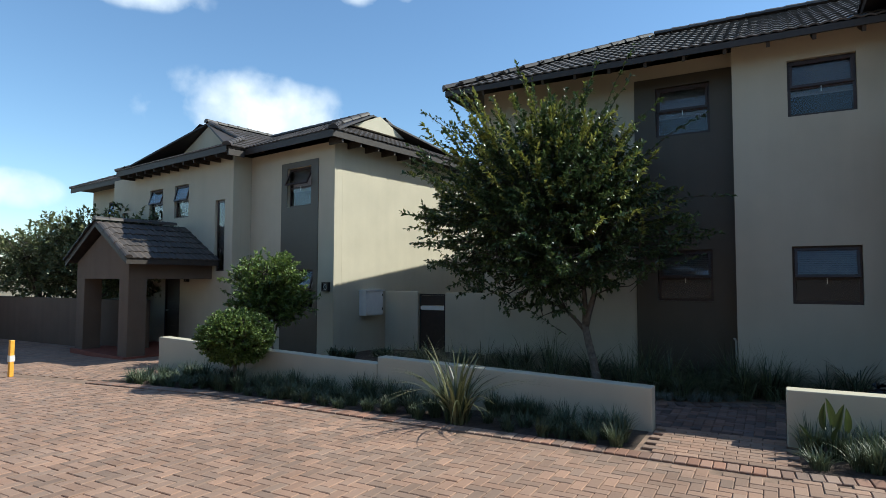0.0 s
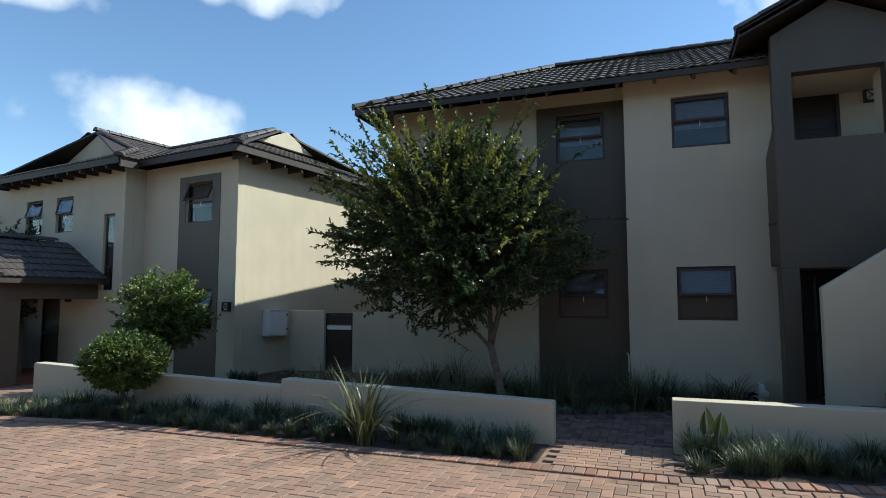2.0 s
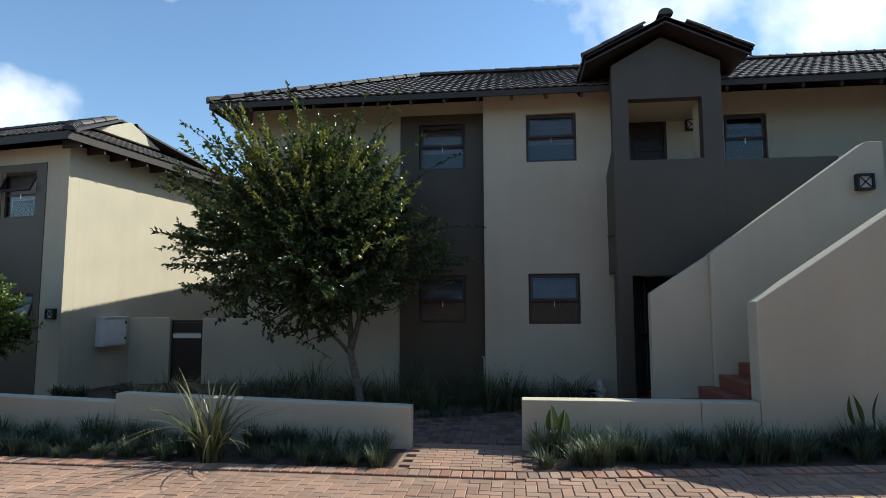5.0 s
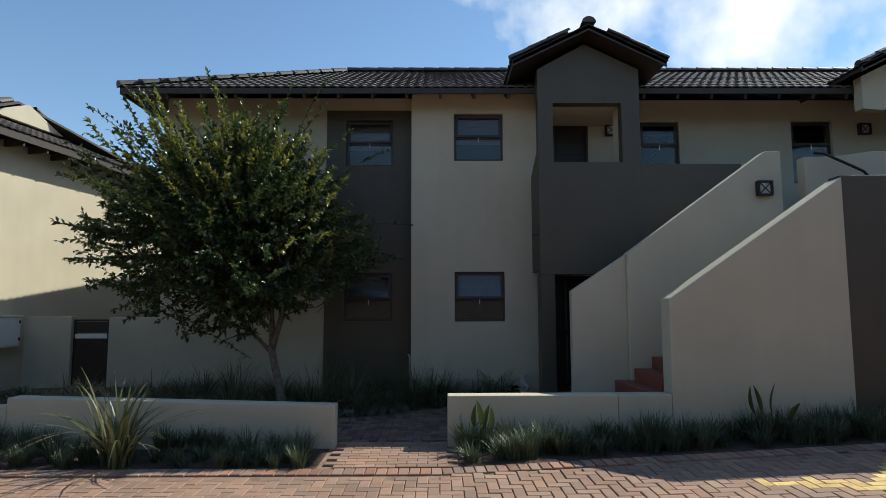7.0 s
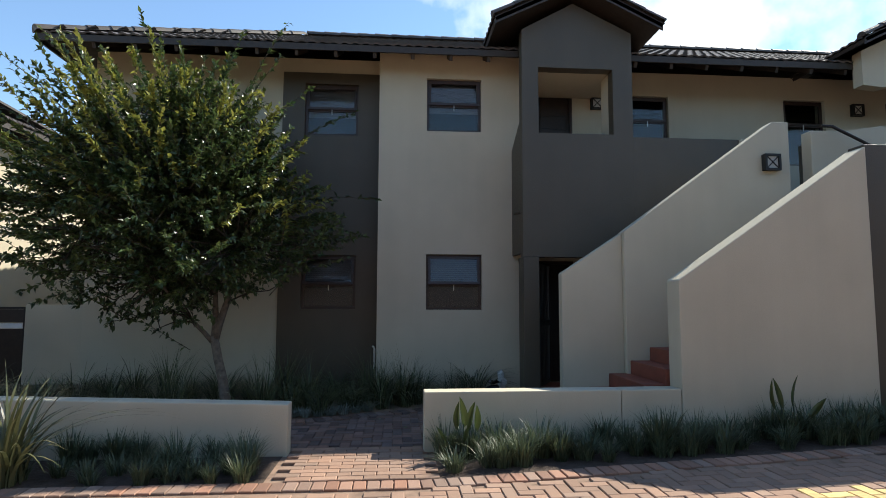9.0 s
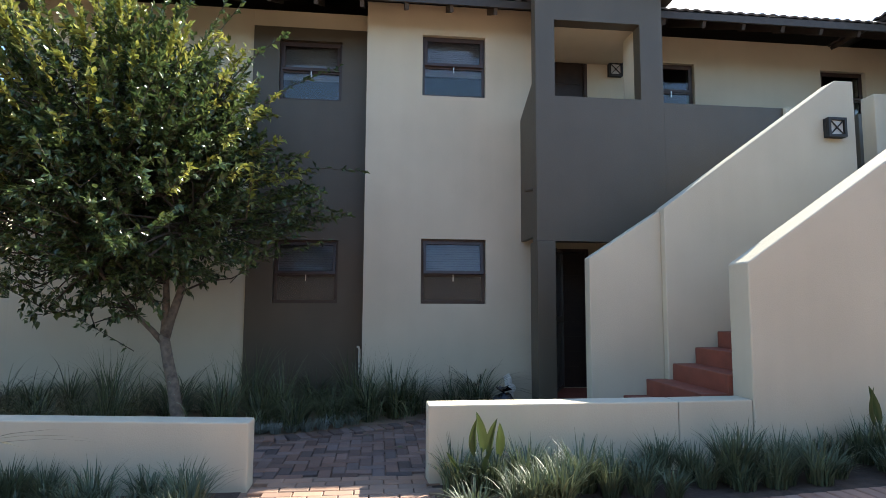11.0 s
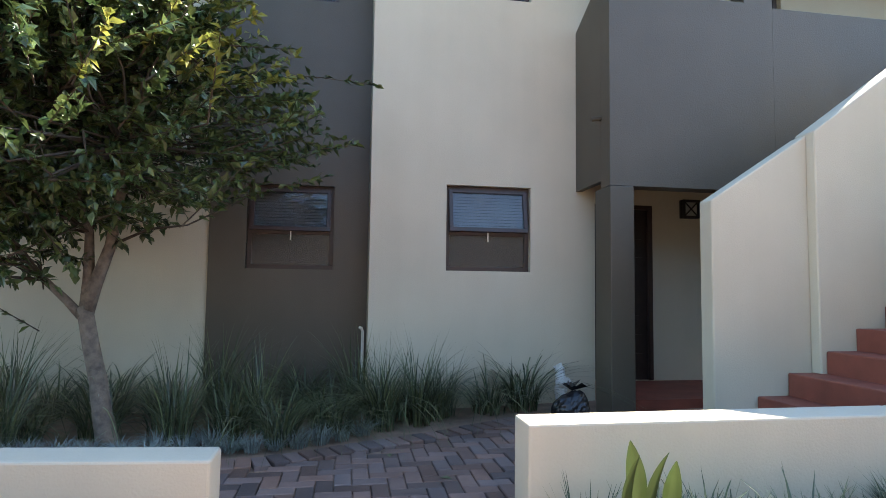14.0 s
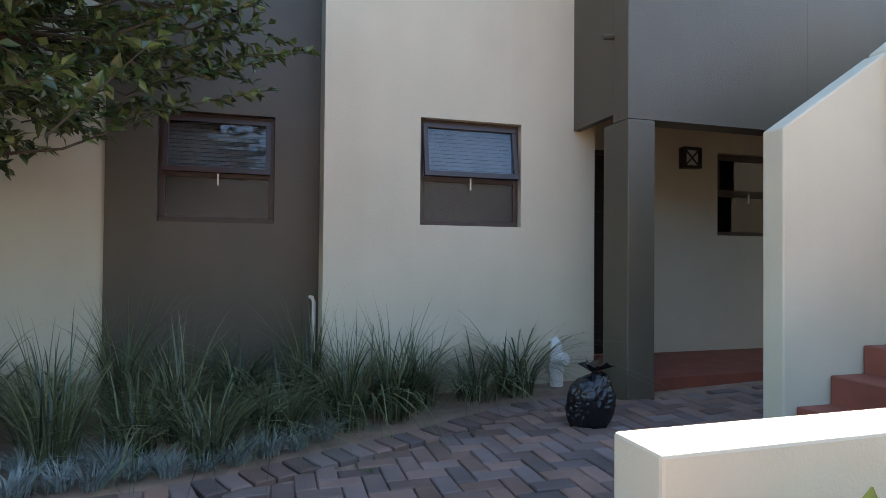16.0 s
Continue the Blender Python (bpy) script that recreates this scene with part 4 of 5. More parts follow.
def make_tree(name, label, base, fork, limbs, centre, radii, twigs, per_twig, leaf, mats, seed, trunk_r=0.08, twig_len=0.7, wood_sides=9, shape=None, tip_share=0.2, lean=None, inner=0.2, sprays=(), wobble=0.22, low_limbs=(), shoots=0, reach_of=None):
    """A tapered trunk, limbs that part from the fork, twigs to an uneven crown, leaves along the twigs."""
    rng = np.random.default_rng(seed)
    tree = thing(name, *base, label, "tree")
    base, fork, centre = Vector(base), Vector(fork), Vector(centre)
    bm = bmesh.new()
    mid = base.lerp(fork, 0.5) + Vector(lean or (0.03, 0, 0))
    tube(bm, [base - Vector((0, 0, 0.1)), base + Vector((0, 0, 0.08)), base.lerp(mid, 0.5), mid, mid.lerp(fork, 0.5), fork + Vector((0, 0, 0.05))], [trunk_r * 1.35, trunk_r * 1.1, trunk_r, trunk_r * 0.9, trunk_r * 0.85, trunk_r * 0.8], wood_sides)
    part("trunk", bm, BARK, tree, smooth=True)
    ends = []
    for i in range(limbs):
        q = 2 * math.pi * (i + 0.4 + rng.uniform(-0.3, 0.3)) / limbs
        far = centre + Vector((math.cos(q) * radii[0] * 0.55, math.sin(q) * radii[1] * 0.55, rng.uniform(0.15, 0.65) * radii[2]))
        bm = bmesh.new()
        k = fork.lerp(far, 0.45) + Vector((0, 0, 0.12 * radii[2]))
        tube(bm, [fork - Vector((0, 0, 0.06)), fork.lerp(k, 0.5), k, k.lerp(far, 0.5), far], [trunk_r * 0.62, trunk_r * 0.48, trunk_r * 0.38, trunk_r * 0.26, trunk_r * 0.12], 7)
        part("limb", bm, BARK, tree, smooth=True)
        ends += [np.array(k), np.array(k.lerp(far, 0.5)), np.array(far)]
    for path, r0 in low_limbs:
        bm = bmesh.new()
        tube(bm, path, [r0 * (1 - 0.75 * j / (len(path) - 1)) for j in range(len(path))], 8)
        part("limb", bm, BARK, tree, smooth=True)
        ends += [np.array(p) for p in path[1:]]
    ends.append(np.array(centre))
    ends = np.array(ends)
    wood = bmesh.new()
    lp, ld, tp, td = [], [], [], []
    c, r = np.array(centre), np.array(radii)
    for i in range(twigs):
        d = rng.normal(size=3)
        d /= np.linalg.norm(d)
        reach = rng.uniform(inner, 1.0) ** 0.6
        bulge = 1 + wobble * noise.noise(Vector(d * 1.7) + Vector((seed, 0, 0)))
        if shape:
            bulge *= shape(d)
        tip = c + d * r * reach * bulge
        out = d * np.array([1, 1, 0.6]) + np.array([0, 0, 0.35]) + rng.normal(size=3) * 0.25
        out /= np.linalg.norm(out)
        start = tip - out * twig_len * rng.uniform(0.6, 1.3)
        if i % 3 == 0:
            near = ends[np.argmin(np.linalg.norm(ends - start, axis=1))]
            tube(wood, [near, (near + start) / 2 + np.array([0, 0, 0.05]), start, tip], [0.014, 0.010, 0.007, 0.003], 4)
        else:
            tube(wood, [start, tip], [0.006, 0.0025], 3)
        n = int(per_twig * rng.uniform(0.7, 1.3))
        p, dd = twig_leaves(start, tip + out * 0.05, n, rng)
        # Upper outer twigs take mats[1], on the garden tree the sun-coloured young leaf.
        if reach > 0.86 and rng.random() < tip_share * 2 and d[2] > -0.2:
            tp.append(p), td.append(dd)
        else:
            lp.append(p), ld.append(dd)
    for i in range(shoots):
        d = rng.normal(size=3) + np.array([-0.25, -0.1, 0.45])
        d[2] = abs(d[2] + 0.25) - 0.25
        d /= np.linalg.norm(d)
        tip = c + d * reach_of(d) * rng.uniform(0.78, 1.03)
        start = c + d * r * rng.uniform(0.45, 0.75)
        span = np.linalg.norm(tip - start)
        bow = (start + tip) / 2 + np.array([0, 0, -0.10 * span]) + rng.normal(size=3) * 0.05
        tube(wood, [start, bow, tip], [0.009, 0.006, 0.002], 4)
        for a, b in ((start, bow), (bow, tip)):
            p, dd = twig_leaves(a, b, int(20 + 34 * span), rng, 0.62)
            # Ends of upward shoots also get the young leaf with sunlight in its colour.
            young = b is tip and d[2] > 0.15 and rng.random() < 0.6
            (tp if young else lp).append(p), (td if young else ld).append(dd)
            if rng.random() < 0.6:
                side = (a + b) / 2 + rng.normal(size=3) * 0.16 + (b - a) * 0.35
                tube(wood, [(a + b) / 2, side], [0.004, 0.002], 3)
                p, dd = twig_leaves((a + b) / 2, side, 16, rng, 0.62)
                lp.append(p), ld.append(dd)
    for tip in sprays:
        tip = np.array(tip)
        start = c + (tip - c) * 0.55 - np.array([0, 0, 0.1])
        bow = (start + tip) / 2 + np.array([0, 0, 0.08])
        tube(wood, [start, bow, tip], [0.008, 0.006, 0.002], 4)
        for a, b in ((start, bow), (bow, tip)):
            p, dd = twig_leaves(a, b, 22, rng, 0.7)
            lp.append(p), ld.append(dd)
    part("twigwork", wood, TWIGBARK, tree, "", "stuff")
    v, f = leaf_cloud(np.concatenate(lp), np.concatenate(ld), leaf[0], leaf[1], rng)
    crown = link("crown", pydata("crown", v, f), mats[0], tree, "", "stuff")
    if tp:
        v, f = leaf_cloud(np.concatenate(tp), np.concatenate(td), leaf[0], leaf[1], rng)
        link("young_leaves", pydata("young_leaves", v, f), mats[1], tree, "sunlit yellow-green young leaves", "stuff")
    return tree


SPRAYS = [(-0.8, 9.85, 3.05), (-1.05, 9.8, 2.5), (-1.53, 9.2, 3.07), (-1.74, 9.2, 4.5), (-2.08, 9.2, 5.45), (-2.17, 9.2, 4.95), (-2.7, 9.2, 5.27), (-3.2, 9.2, 4.93), (-3.8, 9.2, 5.09), (-5.02, 9.2, 5.17), (-5.4, 9.2, 5.23), (-6.0, 9.2, 4.92), (-6.34, 9.2, 4.33), (-6.43, 9.2, 3.78), (-6.39, 9.2, 2.7), (-6.13, 9.2, 2.92), (-5.83, 9.2, 1.95), (-1.15, 9.6, 4.3)]
BOUGHS = [([(-3.0, 9.4, 0.95), (-2.94, 9.41, 1.2), (-2.85, 9.42, 1.5), (-2.75, 9.4, 2.2), (-2.65, 9.35, 3.2), (-2.6, 9.3, 4.1)], 0.062), ([(-2.99, 9.4, 0.98), (-3.0, 9.44, 1.25), (-3.02, 9.46, 1.6), (-3.3, 9.45, 2.5), (-3.6, 9.4, 3.9)], 0.055), ([(-3.02, 9.4, 0.96), (-3.12, 9.38, 1.08), (-3.27, 9.36, 1.23), (-3.7, 9.3, 1.75), (-4.5, 9.25, 2.7), (-5.2, 9.2, 3.5)], 0.036)]


def garden_reach(d):
    """How far the long shoots of the garden tree carry, by direction: widest to the side away from the flats' porch."""
    return 1.95 + 0.85 * max(0.0, -d[0]) + 0.25 * max(0.0, d[2]) - 0.25 * max(0.0, d[0]) - 0.35 * abs(d[1])


make_tree("garden_tree", "small evergreen tree with glossy dark leaves beside the flats", (-2.74, 9.25, 0.0), (-3.0, 9.4, 0.98), 0, (-3.5, 9.25, 2.92), (1.98, 1.6, 1.66), 1650, 34, (0.084, 0.045), (LEAF, LEAF_TIP), 5, 0.07, 0.6, shape=lambda d: 1.02 + 0.06 * max(0, d[2]) + (0.12 if -0.75 < d[2] < -0.1 else 0.0), lean=(0.02, 0, 0), tip_share=0.3, sprays=SPRAYS, wobble=0.3, low_limbs=BOUGHS, shoots=150, reach_of=garden_reach)
make_tree("standard_shrub", "small round-headed evergreen on several thin stems", (-9.95, 9.4, 0.0), (-9.97, 9.4, 0.35), 5, (-10.03, 9.4, 1.53), (1.05, 0.95, 0.92), 560, 30, (0.095, 0.042), (LEAF_BUSH, LEAF_BUSH), 9, 0.04, 0.4)
make_tree("clipped_ball_bush", "clipped round evergreen bush on a short stem in the bed", (-8.05, 6.72, 0.0), (-8.07, 6.72, 0.4), 5, (-8.03, 6.72, 0.80), (0.62, 0.60, 0.44), 1500, 26, (0.042, 0.026), (LEAF_BUSH, LEAF_BUSH), 12, 0.04, 0.14, inner=0.6, wobble=0.05)
for i, (x, y, h, w) in enumerate(((-17.8, 11.2, 2.1, 1.9), (-20.4, 11.6, 2.3, 2.3), (-22.5, 10.9, 2.0, 2.0), (-19.2, 13.0, 2.4, 2.2))):
    make_tree("boundary_tree", "dusty green tree behind the boundary wall", (x, y, -0.35), (x + 0.1, y, 0.75), 5, (x, y, 0.35 + h), (w, w, h * 0.75), 520, 28, (0.14, 0.075), (LEAF_FAR, LEAF_FAR), 20 + i, 0.09, 0.8)
make_tree("yard_shrub", "dark shrub behind the yard wall", (-6.4, 13.4, 0.0), (-6.4, 13.4, 0.5), 4, (-6.5, 13.4, 1.45), (0.75, 0.5, 1.0), 260, 22, (0.08, 0.04), (LEAF, LEAF), 31, 0.04, 0.4)


def blades(seed, count, height, width, lean, base_r, segs=5, stiff=1.0):
    """A tuft of curved tapering blades about the origin."""
    rng = np.random.default_rng(seed)
    v, f = [], []
    for _ in range(count):
        q, r = rng.uniform(0, 2 * math.pi), base_r * math.sqrt(rng.random())
        root = np.array([math.cos(q) * r, math.sin(q) * r, 0.0])
        q2 = q + rng.normal() * 0.6
        out = np.array([math.cos(q2), math.sin(q2), 0.0])
        side = np.array([-out[1], out[0], 0.0])
        h, k = height * rng.uniform(0.55, 1.15), lean * rng.uniform(0.25, 1.3)
        w = width * rng.uniform(0.7, 1.2)
        o = len(v)
        for i in range(segs + 1):
            t = i / segs
            z = h * (t - 0.45 * k * t ** 2.6 * stiff)
            p = root + out * (h * k * t ** 1.7) + np.array([0, 0, z])
            ww = w * (1 - t ** 2.2) * (0.6 + 0.8 * t * (1 - t) * 2) + 0.0006
            v += [tuple(p - side * ww / 2), tuple(p + side * ww / 2)]
        f += [(o + 2 * i, o + 2 * i + 1, o + 2 * i + 3, o + 2 * i + 2) for i in range(segs)]
    return v, f


def tufts(name, label, category, group, mat, places, kinds, seed):
    """Separate clumps that share a few meshes."""
    rng = random.Random(seed)
    meshes = []
    for i, k in enumerate(kinds):
        me = pydata(name, *blades(seed * 10 + i, *k))
        me.materials.append(mat)
        meshes.append(me)
    for x, y, s in places:
        ob = new(name, rng.choice(meshes))
        ob.matrix_world = Matrix.Translation((x, y, gz(x, y) - 0.005)) @ Matrix.Rotation(rng.uniform(0, 6.28), 4, "Z") @ Matrix.Scale(s, 4)
        tagged(ob, label, category, group)


R = random.Random(4)
front = [(-10.4 + 0.27 * i + R.uniform(-0.05, 0.05), R.uniform(6.45, 6.95), R.uniform(0.8, 1.1)) for i in range(33)]
front += [(-10.4 + 0.29 * i + R.uniform(-0.08, 0.08), R.uniform(6.75, 7.02), R.uniform(0.9, 1.25)) for i in range(30)]
front = [p for p in front if not (-3.9 < p[0] < -3.6)]
front += [(-10.2 + 0.36 * i + R.uniform(-0.1, 0.1), R.uniform(6.35, 6.6), R.uniform(0.65, 0.95)) for i in range(24) ]
front += [(-10.3 + 0.245 * i + R.uniform(-0.1, 0.1), R.uniform(6.27, 6.42), R.uniform(0.5, 0.8)) for i in range(36) if not 25 < i < 29]
tufts("border_grass", "low grey-green mondo grass clump in the front bed", "grass clump", "border grass", BLADE_GREY, front, [(130, 0.30, 0.011, 0.65, 0.08), (110, 0.27, 0.010, 0.8, 0.09), (150, 0.33, 0.012, 0.55, 0.08)], 1)
right = [(0.0 + 0.22 * i + R.uniform(-0.06, 0.06), R.uniform(6.75, 7.02), R.uniform(0.95, 1.35)) for i in range(32)]
right += [(0.02 + 0.24 * i + R.uniform(-0.1, 0.1), 6.5 + 0.04 * min(0.24 * i, 6) + R.uniform(-0.07, 0.12), R.uniform(0.75, 1.15)) for i in range(29)]
tufts("border_grass", "low green mondo grass clump below the stair wall", "grass clump", "border grass", BLADE_GREY, right, [(140, 0.32, 0.011, 0.65, 0.08), (120, 0.28, 0.010, 0.8, 0.09), (150, 0.34, 0.012, 0.55, 0.08)], 2)


def edge_y(x):
    """The curved edge of the path in the yard."""
    return min(9.75, 8.77 + (x + 1.6) * (0.46 if x > -1.6 else 0.12))


wallside = []
for i in range(19):
    x = -6.9 + 0.42 * i + R.uniform(-0.1, 0.1)
    if x > 1.05:
        break
    y1 = 10.2 if x > -0.83 else 10.55
    wallside.append((x, y1 - R.uniform(0.0, 0.2), R.uniform(0.85, 1.2)))
    if edge_y(x) + 0.7 < y1 - 0.2:
        wallside.append((x + 0.2, R.uniform(edge_y(x) + 0.55, y1 - 0.3), R.uniform(0.8, 1.1)))
for i in range(16):
    x = -4.6 + 0.3 * i
    wallside.append((x + R.uniform(-0.1, 0.1), min(edge_y(x) + R.uniform(0.45, 0.75), 10.2), R.uniform(0.7, 0.95)))
wallside = [p for p in wallside if math.hypot(p[0] + 2.86, p[1] - 9.25) > 0.3 and not (abs(p[0] + 2.8) < 0.42 and p[1] < 9.5)]
tufts("strap_leaf_clump", "tall dark green strap-leaved clump against the wall", "grass clump", "strap-leaved clumps", BLADE, wallside, [(130, 0.78, 0.012, 1.15, 0.13, 8, 1.35), (120, 0.70, 0.011, 1.35, 0.15, 8, 1.4), (80, 0.92, 0.011, 0.6, 0.11, 8, 0.95), (140, 0.62, 0.011, 1.5, 0.15, 8, 1.35)], 3)
silver = [(x, edge_y(x) + R.uniform(0.22, 0.42), R.uniform(0.7, 1.1)) for x in [-3.3 + 0.16 * i for i in range(16)]]
silver += [(x, edge_y(x) + R.uniform(0.4, 0.7), R.uniform(0.8, 1.1)) for x in [-3.6 + 0.2 * i for i in range(11)]]
tufts("silver_grass", "small pale silvery grass tuft along the path edge", "grass clump", "silver grass tufts", BLADE_PALE, silver, [(110, 0.2, 0.008, 1.0, 0.07), (90, 0.17, 0.008, 1.1, 0.07)], 5)
tufts("yard_groundcover", "low leafy green groundcover behind the low wall", "plant", "groundcover", BLADE_GREY, [(-9.0 + 0.4 * i, R.uniform(10.4, 11.4), R.uniform(0.8, 1.2)) for i in range(9)], [(90, 0.28, 0.03, 0.8, 0.12)], 6)

# flax clump and paddle-leaved plant in the front bed
flax = thing("flax_clump", -3.74, 6.35, 0.0, "arching striped flax clump spilling over the bed edge", "plant")
v, f = blades(77, 95, 1.08, 0.028, 1.0, 0.15, 9, 1.2)
link("leaves", pydata("leaves", [(x - 3.74, y + 6.35, z) for x, y, z in v], f), FLAX, flax, "", "stuff")


def paddle_plant(x, y, label, leaves):
    """A young strelitzia: stalks with pointed, folded paddle leaves."""
    plant = thing("paddle_plant", x, y, gz(x), label, "plant", "paddle plants")
    for dx, dy, h, tilt, turn, w0 in leaves:
        bm = bmesh.new()
        tube(bm, [(0, 0, 0), (0, 0, h * 0.55)], [0.010, 0.007], 6)
        n, grid = 9, []
        for k in range(n + 1):
            t = k / n
            w = w0 * (math.sin(math.pi * t ** 0.8) ** 0.85) + 0.002
            z = h * (0.48 + 0.52 * t)
            grid.append([bm.verts.new((sx * w, 0.6 * w * abs(sx) - 0.06 * t * t, z)) for sx in (-1, -0.5, 0, 0.5, 1)])
        for r0, r1 in zip(grid, grid[1:]):
            for k in range(4):
                bm.faces.new((r0[k], r0[k + 1], r1[k + 1], r1[k]))
        bmesh.ops.transform(bm, matrix=pose(x + dx, y + dy, gz(x), 0, tilt, turn), verts=bm.verts)
        part("paddle_leaf", bm, PADDLE, plant, smooth=True)
    return plant


paddle_plant(0.16, 6.82, "young strelitzia with upright paddle leaves before the low wall", ((-0.04, 0.0, 0.57, -9, 35, 0.038), (-0.01, 0.04, 0.59, -2, -40, 0.040), (0.02, 0.0, 0.55, 4, 30, 0.038), (0.06, 0.03, 0.53, 9, -35, 0.034), (0.0, -0.05, 0.36, 1, 50, 0.038), (-0.05, 0.02, 0.42, -38, 10, 0.012)))
paddle_plant(3.45, 6.85, "dark strelitzia with narrow leaves among the grass below the stair", ((-0.05, 0.0, 0.68, -20, 20, 0.030), (0.0, 0.04, 0.62, -8, -60, 0.028), (0.06, 0.0, 0.66, 3, 70, 0.030), (0.08, 0.03, 0.52, 32, -20, 0.032)))

# ---- waste pipe and refuse bag by the pillar ----
pipe = thing("waste_pipe", 1.14, 10.36, 0.0, "white plastic waste pipe with a capped branch", "pipe")
bm = bmesh.new()
tube(bm, [(1.14, 10.36, -0.05), (1.14, 10.36, 0.32)], [0.055, 0.055], 16)
part("stack", bm, PVC, pipe, smooth=False)
bm = bmesh.new()
tube(bm, [(1.14, 10.36, 0.15), (1.14, 10.36, 0.22)], [0.064, 0.064], 16)
part("collar", bm, PVC, pipe)
bm = bmesh.new()
tube(bm, [(1.14, 10.36, 0.28), (1.13, 10.37, 0.40), (1.11, 10.38, 0.44)], [0.052, 0.05, 0.048], 16)
part("elbow", bm, PVC, pipe)
bm = bmesh.new()
tube(bm, [(1.14, 10.34, 0.26), (1.17, 10.26, 0.28)], [0.05, 0.052], 16)
part("cap", bm, PVC, pipe)
bm = bmesh.new()
tube(bm, [(1.17, 10.262, 0.28), (1.173, 10.25, 0.283)], [0.03, 0.03], 12)
part("plug", bm, METER, pipe)

bag = thing("refuse_bag", 0.80, 9.22, 0.0, "full black plastic refuse bag slumped against the pillar", "refuse bag")
bm = bmesh.new()
bmesh.ops.create_icosphere(bm, subdivisions=5, radius=1.0)
for v in bm.verts:
    p = v.co.copy()
    k = noise.noise(p * 1.6) * 0.16 + abs(noise.noise(p * 4.2 + Vector((3, 1, 0)))) * 0.13 + abs(noise.noise(p * 9.5)) * 0.05
    s = 1 + k - 0.10
    top = max(0.0, p.z - 0.35)
    s *= 1 - 0.55 * top
    v.co = Vector((p.x * 0.17 * s + 0.03 * p.z, p.y * 0.14 * s, max(0.0, 0.2 + p.z * 0.23 * s + 0.06 * top)))
bmesh.ops.transform(bm, matrix=Matrix.Translation((0.80, 9.22, 0.0)), verts=bm.verts)
part("sack", bm, BAG, bag, smooth=True)
bm = bmesh.new()
for q in range(9):
    t = 2 * math.pi * q / 9
    r = 0.07 + 0.03 * (q % 3)
    a, b, c = (0.80, 9.22, 0.38), (0.83 + math.cos(t) * r, 9.22 + math.sin(t) * r, 0.43 + 0.03 * (q % 2)), (0.83 + math.cos(t + 0.8) * r, 9.22 + math.sin(t + 0.8) * r, 0.42)
    bm.faces.new([bm.verts.new(k) for k in (a, b, c)])
part("tied_neck", bm, BAG, bag)

# a few dry leaves on the path
for i, (x, y) in enumerate(((-0.72, 8.85), (-0.4, 8.3), (0.3, 9.0))):
    bm = bmesh.new()
    pts = [(0, -0.04, 0.004), (0.022, 0, 0.016), (0.002, 0.045, 0.006), (-0.02, 0.004, 0.012)]
    bm.faces.new([bm.verts.new(p) for p in pts])
    bmesh.ops.transform(bm, matrix=pose(x, y, 0.004, 0, 0, 70 * i), verts=bm.verts)
    solo("fallen_leaf", bm, LEAF_FAR, "dry curled leaf lying on the brick path", "leaf", (x, y, 0.0), "fallen leaves")

# ---- brick paving ----
BL, BW, GAP = 0.22, 0.11, 0.006


def brick_geo(lx, ly, h=0.03, ch=0.006):
    x, y = lx / 2 - GAP / 2, ly / 2 - GAP / 2
    v = [(-x, -y, -h), (x, -y, -h), (x, y, -h), (-x, y, -h), (-x, -y, -ch), (x, -y, -ch), (x, y, -ch), (-x, y, -ch), (-x + ch, -y + ch, 0), (x - ch, -y + ch, 0), (x - ch, y - ch, 0), (-x + ch, y - ch, 0)]
    f = [(8, 9, 10, 11)]
    for i in range(4):
        j = (i + 1) % 4
        f += [(i, j, j + 4, i + 4), (i + 4, j + 4, j + 8, i + 8)]
    return v, f


def herringbone(x0, x1, y0, y1):
    """Centres of a right-angled herringbone, with whether each lies along x."""
    for j in range(int(math.floor(y0 / BW)), int(math.ceil(y1 / BW))):
        for i in range(int(math.floor(x0 / BW)), int(math.ceil(x1 / BW))):
            k = (i - j) % 4
            if k == 0:
                yield (i + 1) * BW, (j + 0.5) * BW, True
            elif k == 3:
                yield (i + 0.5) * BW, (j + 1) * BW, False


def pave(parent, name, cells, single, joined, lift, near, limit=300):
    """Bricks near the walk as objects of their own, the rest joined."""
    geo = {True: brick_geo(BL, BW), False: brick_geo(BW, BL)}
    shared = {}
    rng = random.Random(8)
    verts, faces, made = [], [], 0
    for x, y, flat in cells:
        z = gz(x, y) + lift + rng.uniform(-0.003, 0.003)
        tx, ty = rng.uniform(-0.012, 0.012), rng.uniform(-0.012, 0.012)
        if made < limit and near(x, y):
            if flat not in shared:
                me = pydata("brick", *geo[flat])
                me.materials.append(single)
                shared[flat] = me
            ob = new("brick", shared[flat])
            ob.parent = parent
            ob.matrix_local = BASE[parent.name].inverted() @ pose(x, y, z, math.degrees(ty), math.degrees(tx), rng.uniform(-0.8, 0.8))
            made += 1
        else:
            o = len(verts)
            v, f = geo[flat]
            for a, b, c in v:
                verts.append((x + a, y + b, z + c - a * tx + b * ty + (gz(x + a, y) - gz(x, y))))
            faces += [tuple(o + i for i in q) for q in f]
    if verts:
        link(name, pydata(name, verts, faces), joined, parent, "", "stuff")


def bed_front(x):
    return 6.12 if x < -1.7 else (6.12 if x < -0.3 else 6.12 + 0.06 * min(x + 0.3, 6))


road_cells = [c for c in herringbone(-16, 9, -5.0, 6.5) if c[1] < bed_front(c[0]) - 0.13 - (0.0 if c[2] else 0.05)]
road_cells += [c for c in herringbone(-24, -11.0, -5.0, 10.0) if c[0] < -16 or c[1] > 6.3]


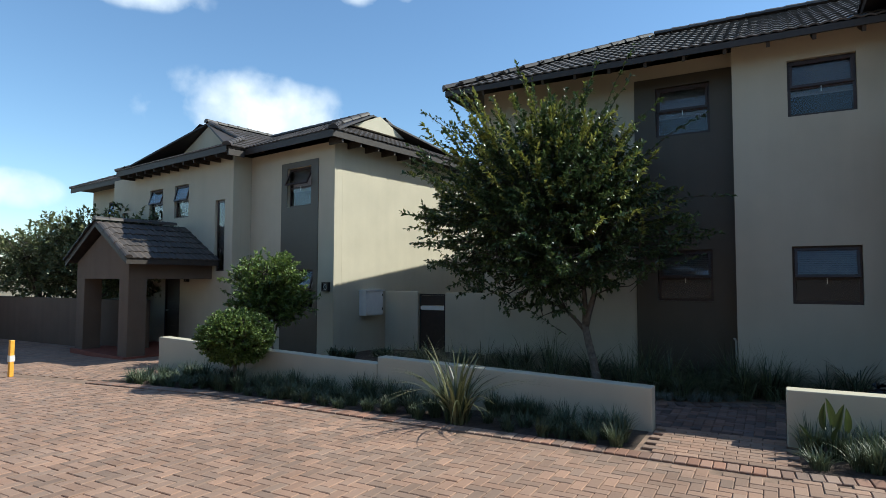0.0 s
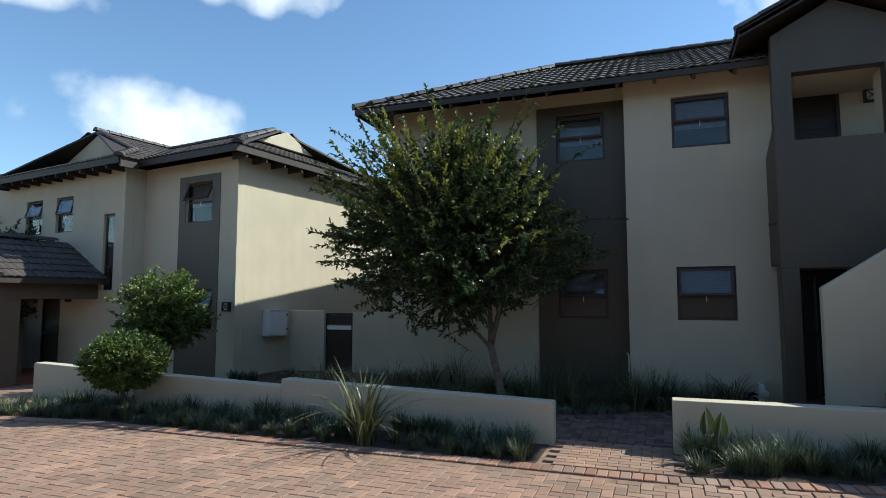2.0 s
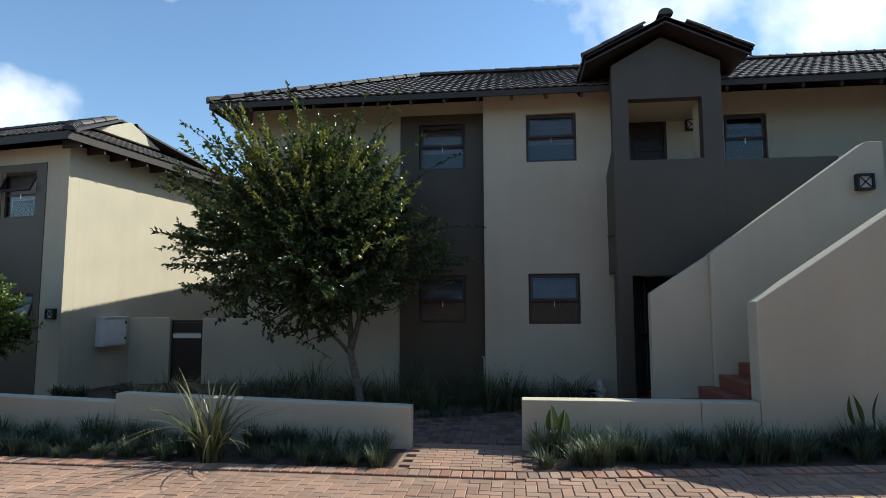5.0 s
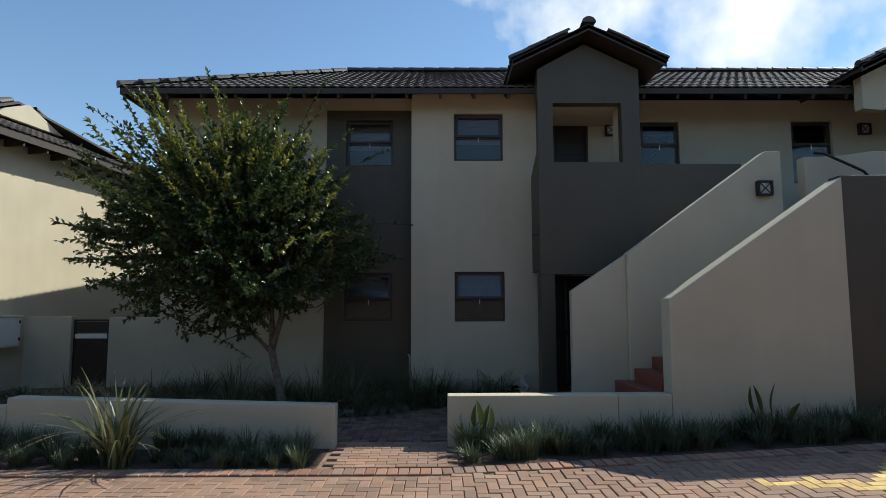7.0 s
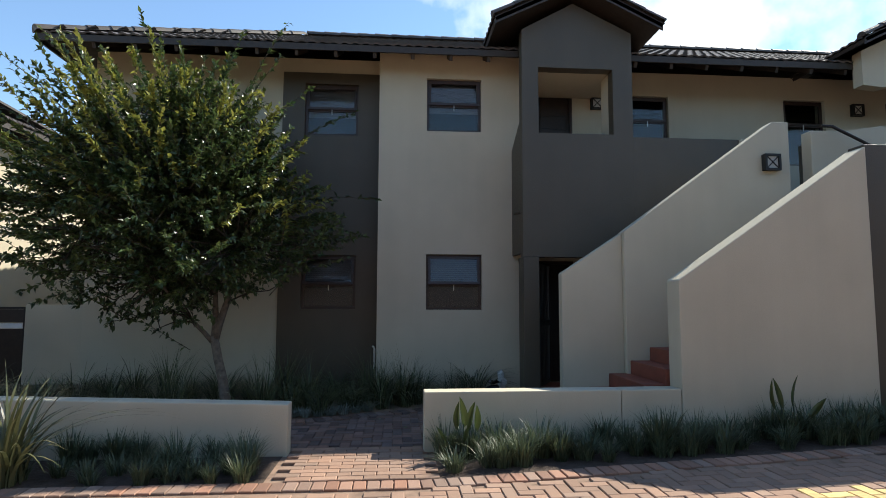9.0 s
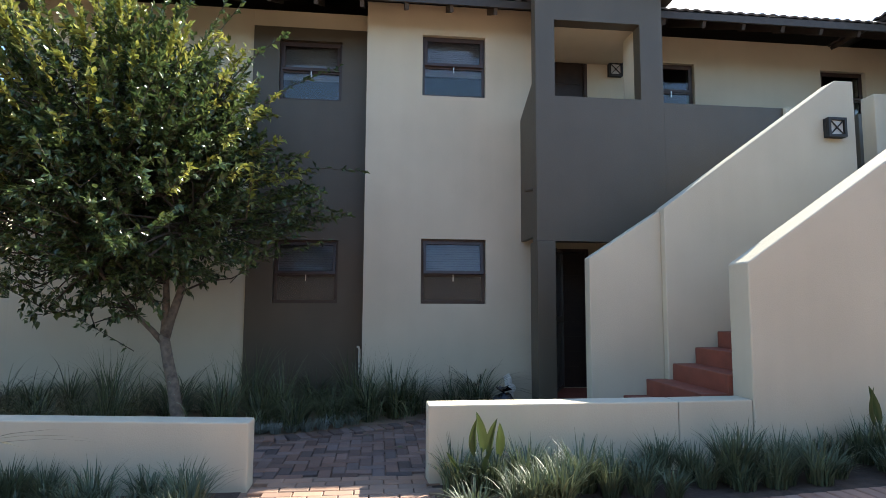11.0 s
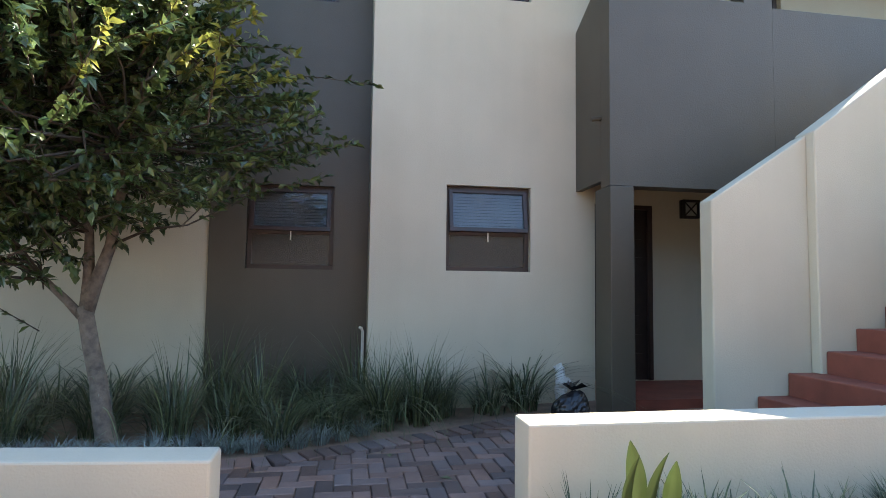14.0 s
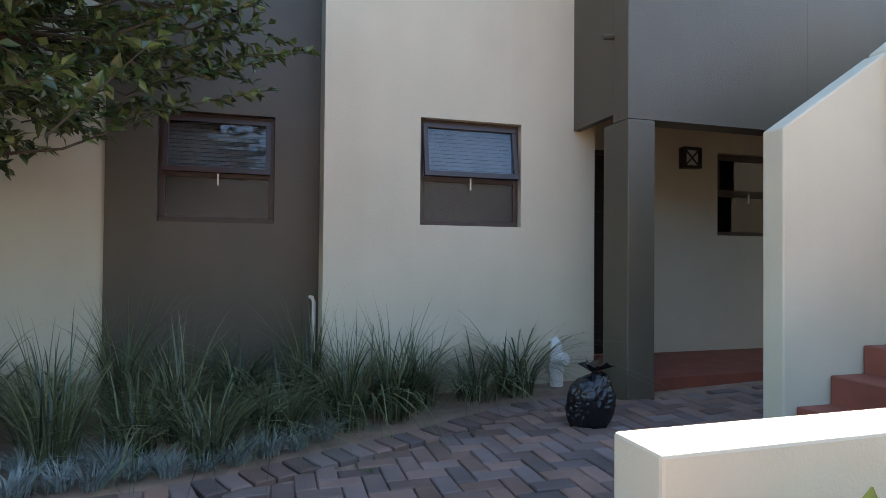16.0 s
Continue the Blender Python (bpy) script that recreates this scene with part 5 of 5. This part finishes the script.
def painted(x, y):
    """Where worn yellow paint crosses the drive beside the stair."""
    along = 2.58 < x < 6.5 and abs(y - (5.38 - 0.22 * (x - 2.6))) < 0.11
    return along or (3.5 < x < 4.3 and abs(y - (5.32 + 1.0 * (x - 3.55))) < 0.13)


pave(road, "painted_bricks", [c for c in road_cells if painted(c[0], c[1])], ROADPAINT, ROADPAINT, 0.001, lambda x, y: False)
road_cells = [c for c in road_cells if not painted(c[0], c[1])]
pave(road, "bricks", road_cells, PAVER_OB, PAVER, 0.0, lambda x, y: -2.4 < x < 1.6 and 4.3 < y)


def inside_yard(x, y):
    return -4.4 < x < 2.95 and 7.42 < y < edge_y(x) - 0.12 and (x < 1.5 or y < 8.3 or (y > 8.7 and not (x < 1.75 and y > 9.55)))


pave(yard, "bricks", [c for c in herringbone(-4.5, 3.0, 7.3, 9.9) if inside_yard(c[0], c[1])], YARD, YARD_STUFF, 0.008, lambda x, y: -1.7 < x < 1.2 and y > 7.5)


def single_bricks(parent, places, mat, lx, ly):
    me = pydata("brick", *brick_geo(lx, ly, 0.05))
    me.materials.append(mat)
    rng = random.Random(3)
    for x, y, z, turn in places:
        ob = new("brick", me)
        ob.parent = parent
        ob.matrix_local = BASE[parent.name].inverted() @ pose(x, y, z + rng.uniform(-0.002, 0.003), rng.uniform(-0.5, 0.5), rng.uniform(-0.5, 0.5), turn + rng.uniform(-1, 1))


# soldier course along the bed, the gate threshold and the curved edge in the yard
single_bricks(road, [(x, bed_front(x), gz(x) + 0.008, 3.4 if x > -0.3 else 0) for x in [-11.0 + 0.112 * i for i in range(150)]], SOLDIER, BW, BL)
gate_bricks = []
for j in range(10):
    for i in range(7):
        x = -1.58 + 0.22 * i + (0.11 if j % 2 else 0.0) + 0.02
        if -1.56 < x < -0.24:
            gate_bricks.append((x, 6.235 + 0.112 * j + 0.06, 0.016, 0))
single_bricks(yard, gate_bricks, PAVER_OB, BL, BW)
rim = []
for i in range(52):
    x = -4.3 + 0.108 * i
    if x > 0.9:
        break
    dy = (edge_y(x + 0.05) - edge_y(x - 0.05)) / 0.1
    rim.append((x, edge_y(x) - 0.0, gz(x) + 0.02, math.degrees(math.atan(dy))))
single_bricks(yard, rim, YARD, BW, BL)
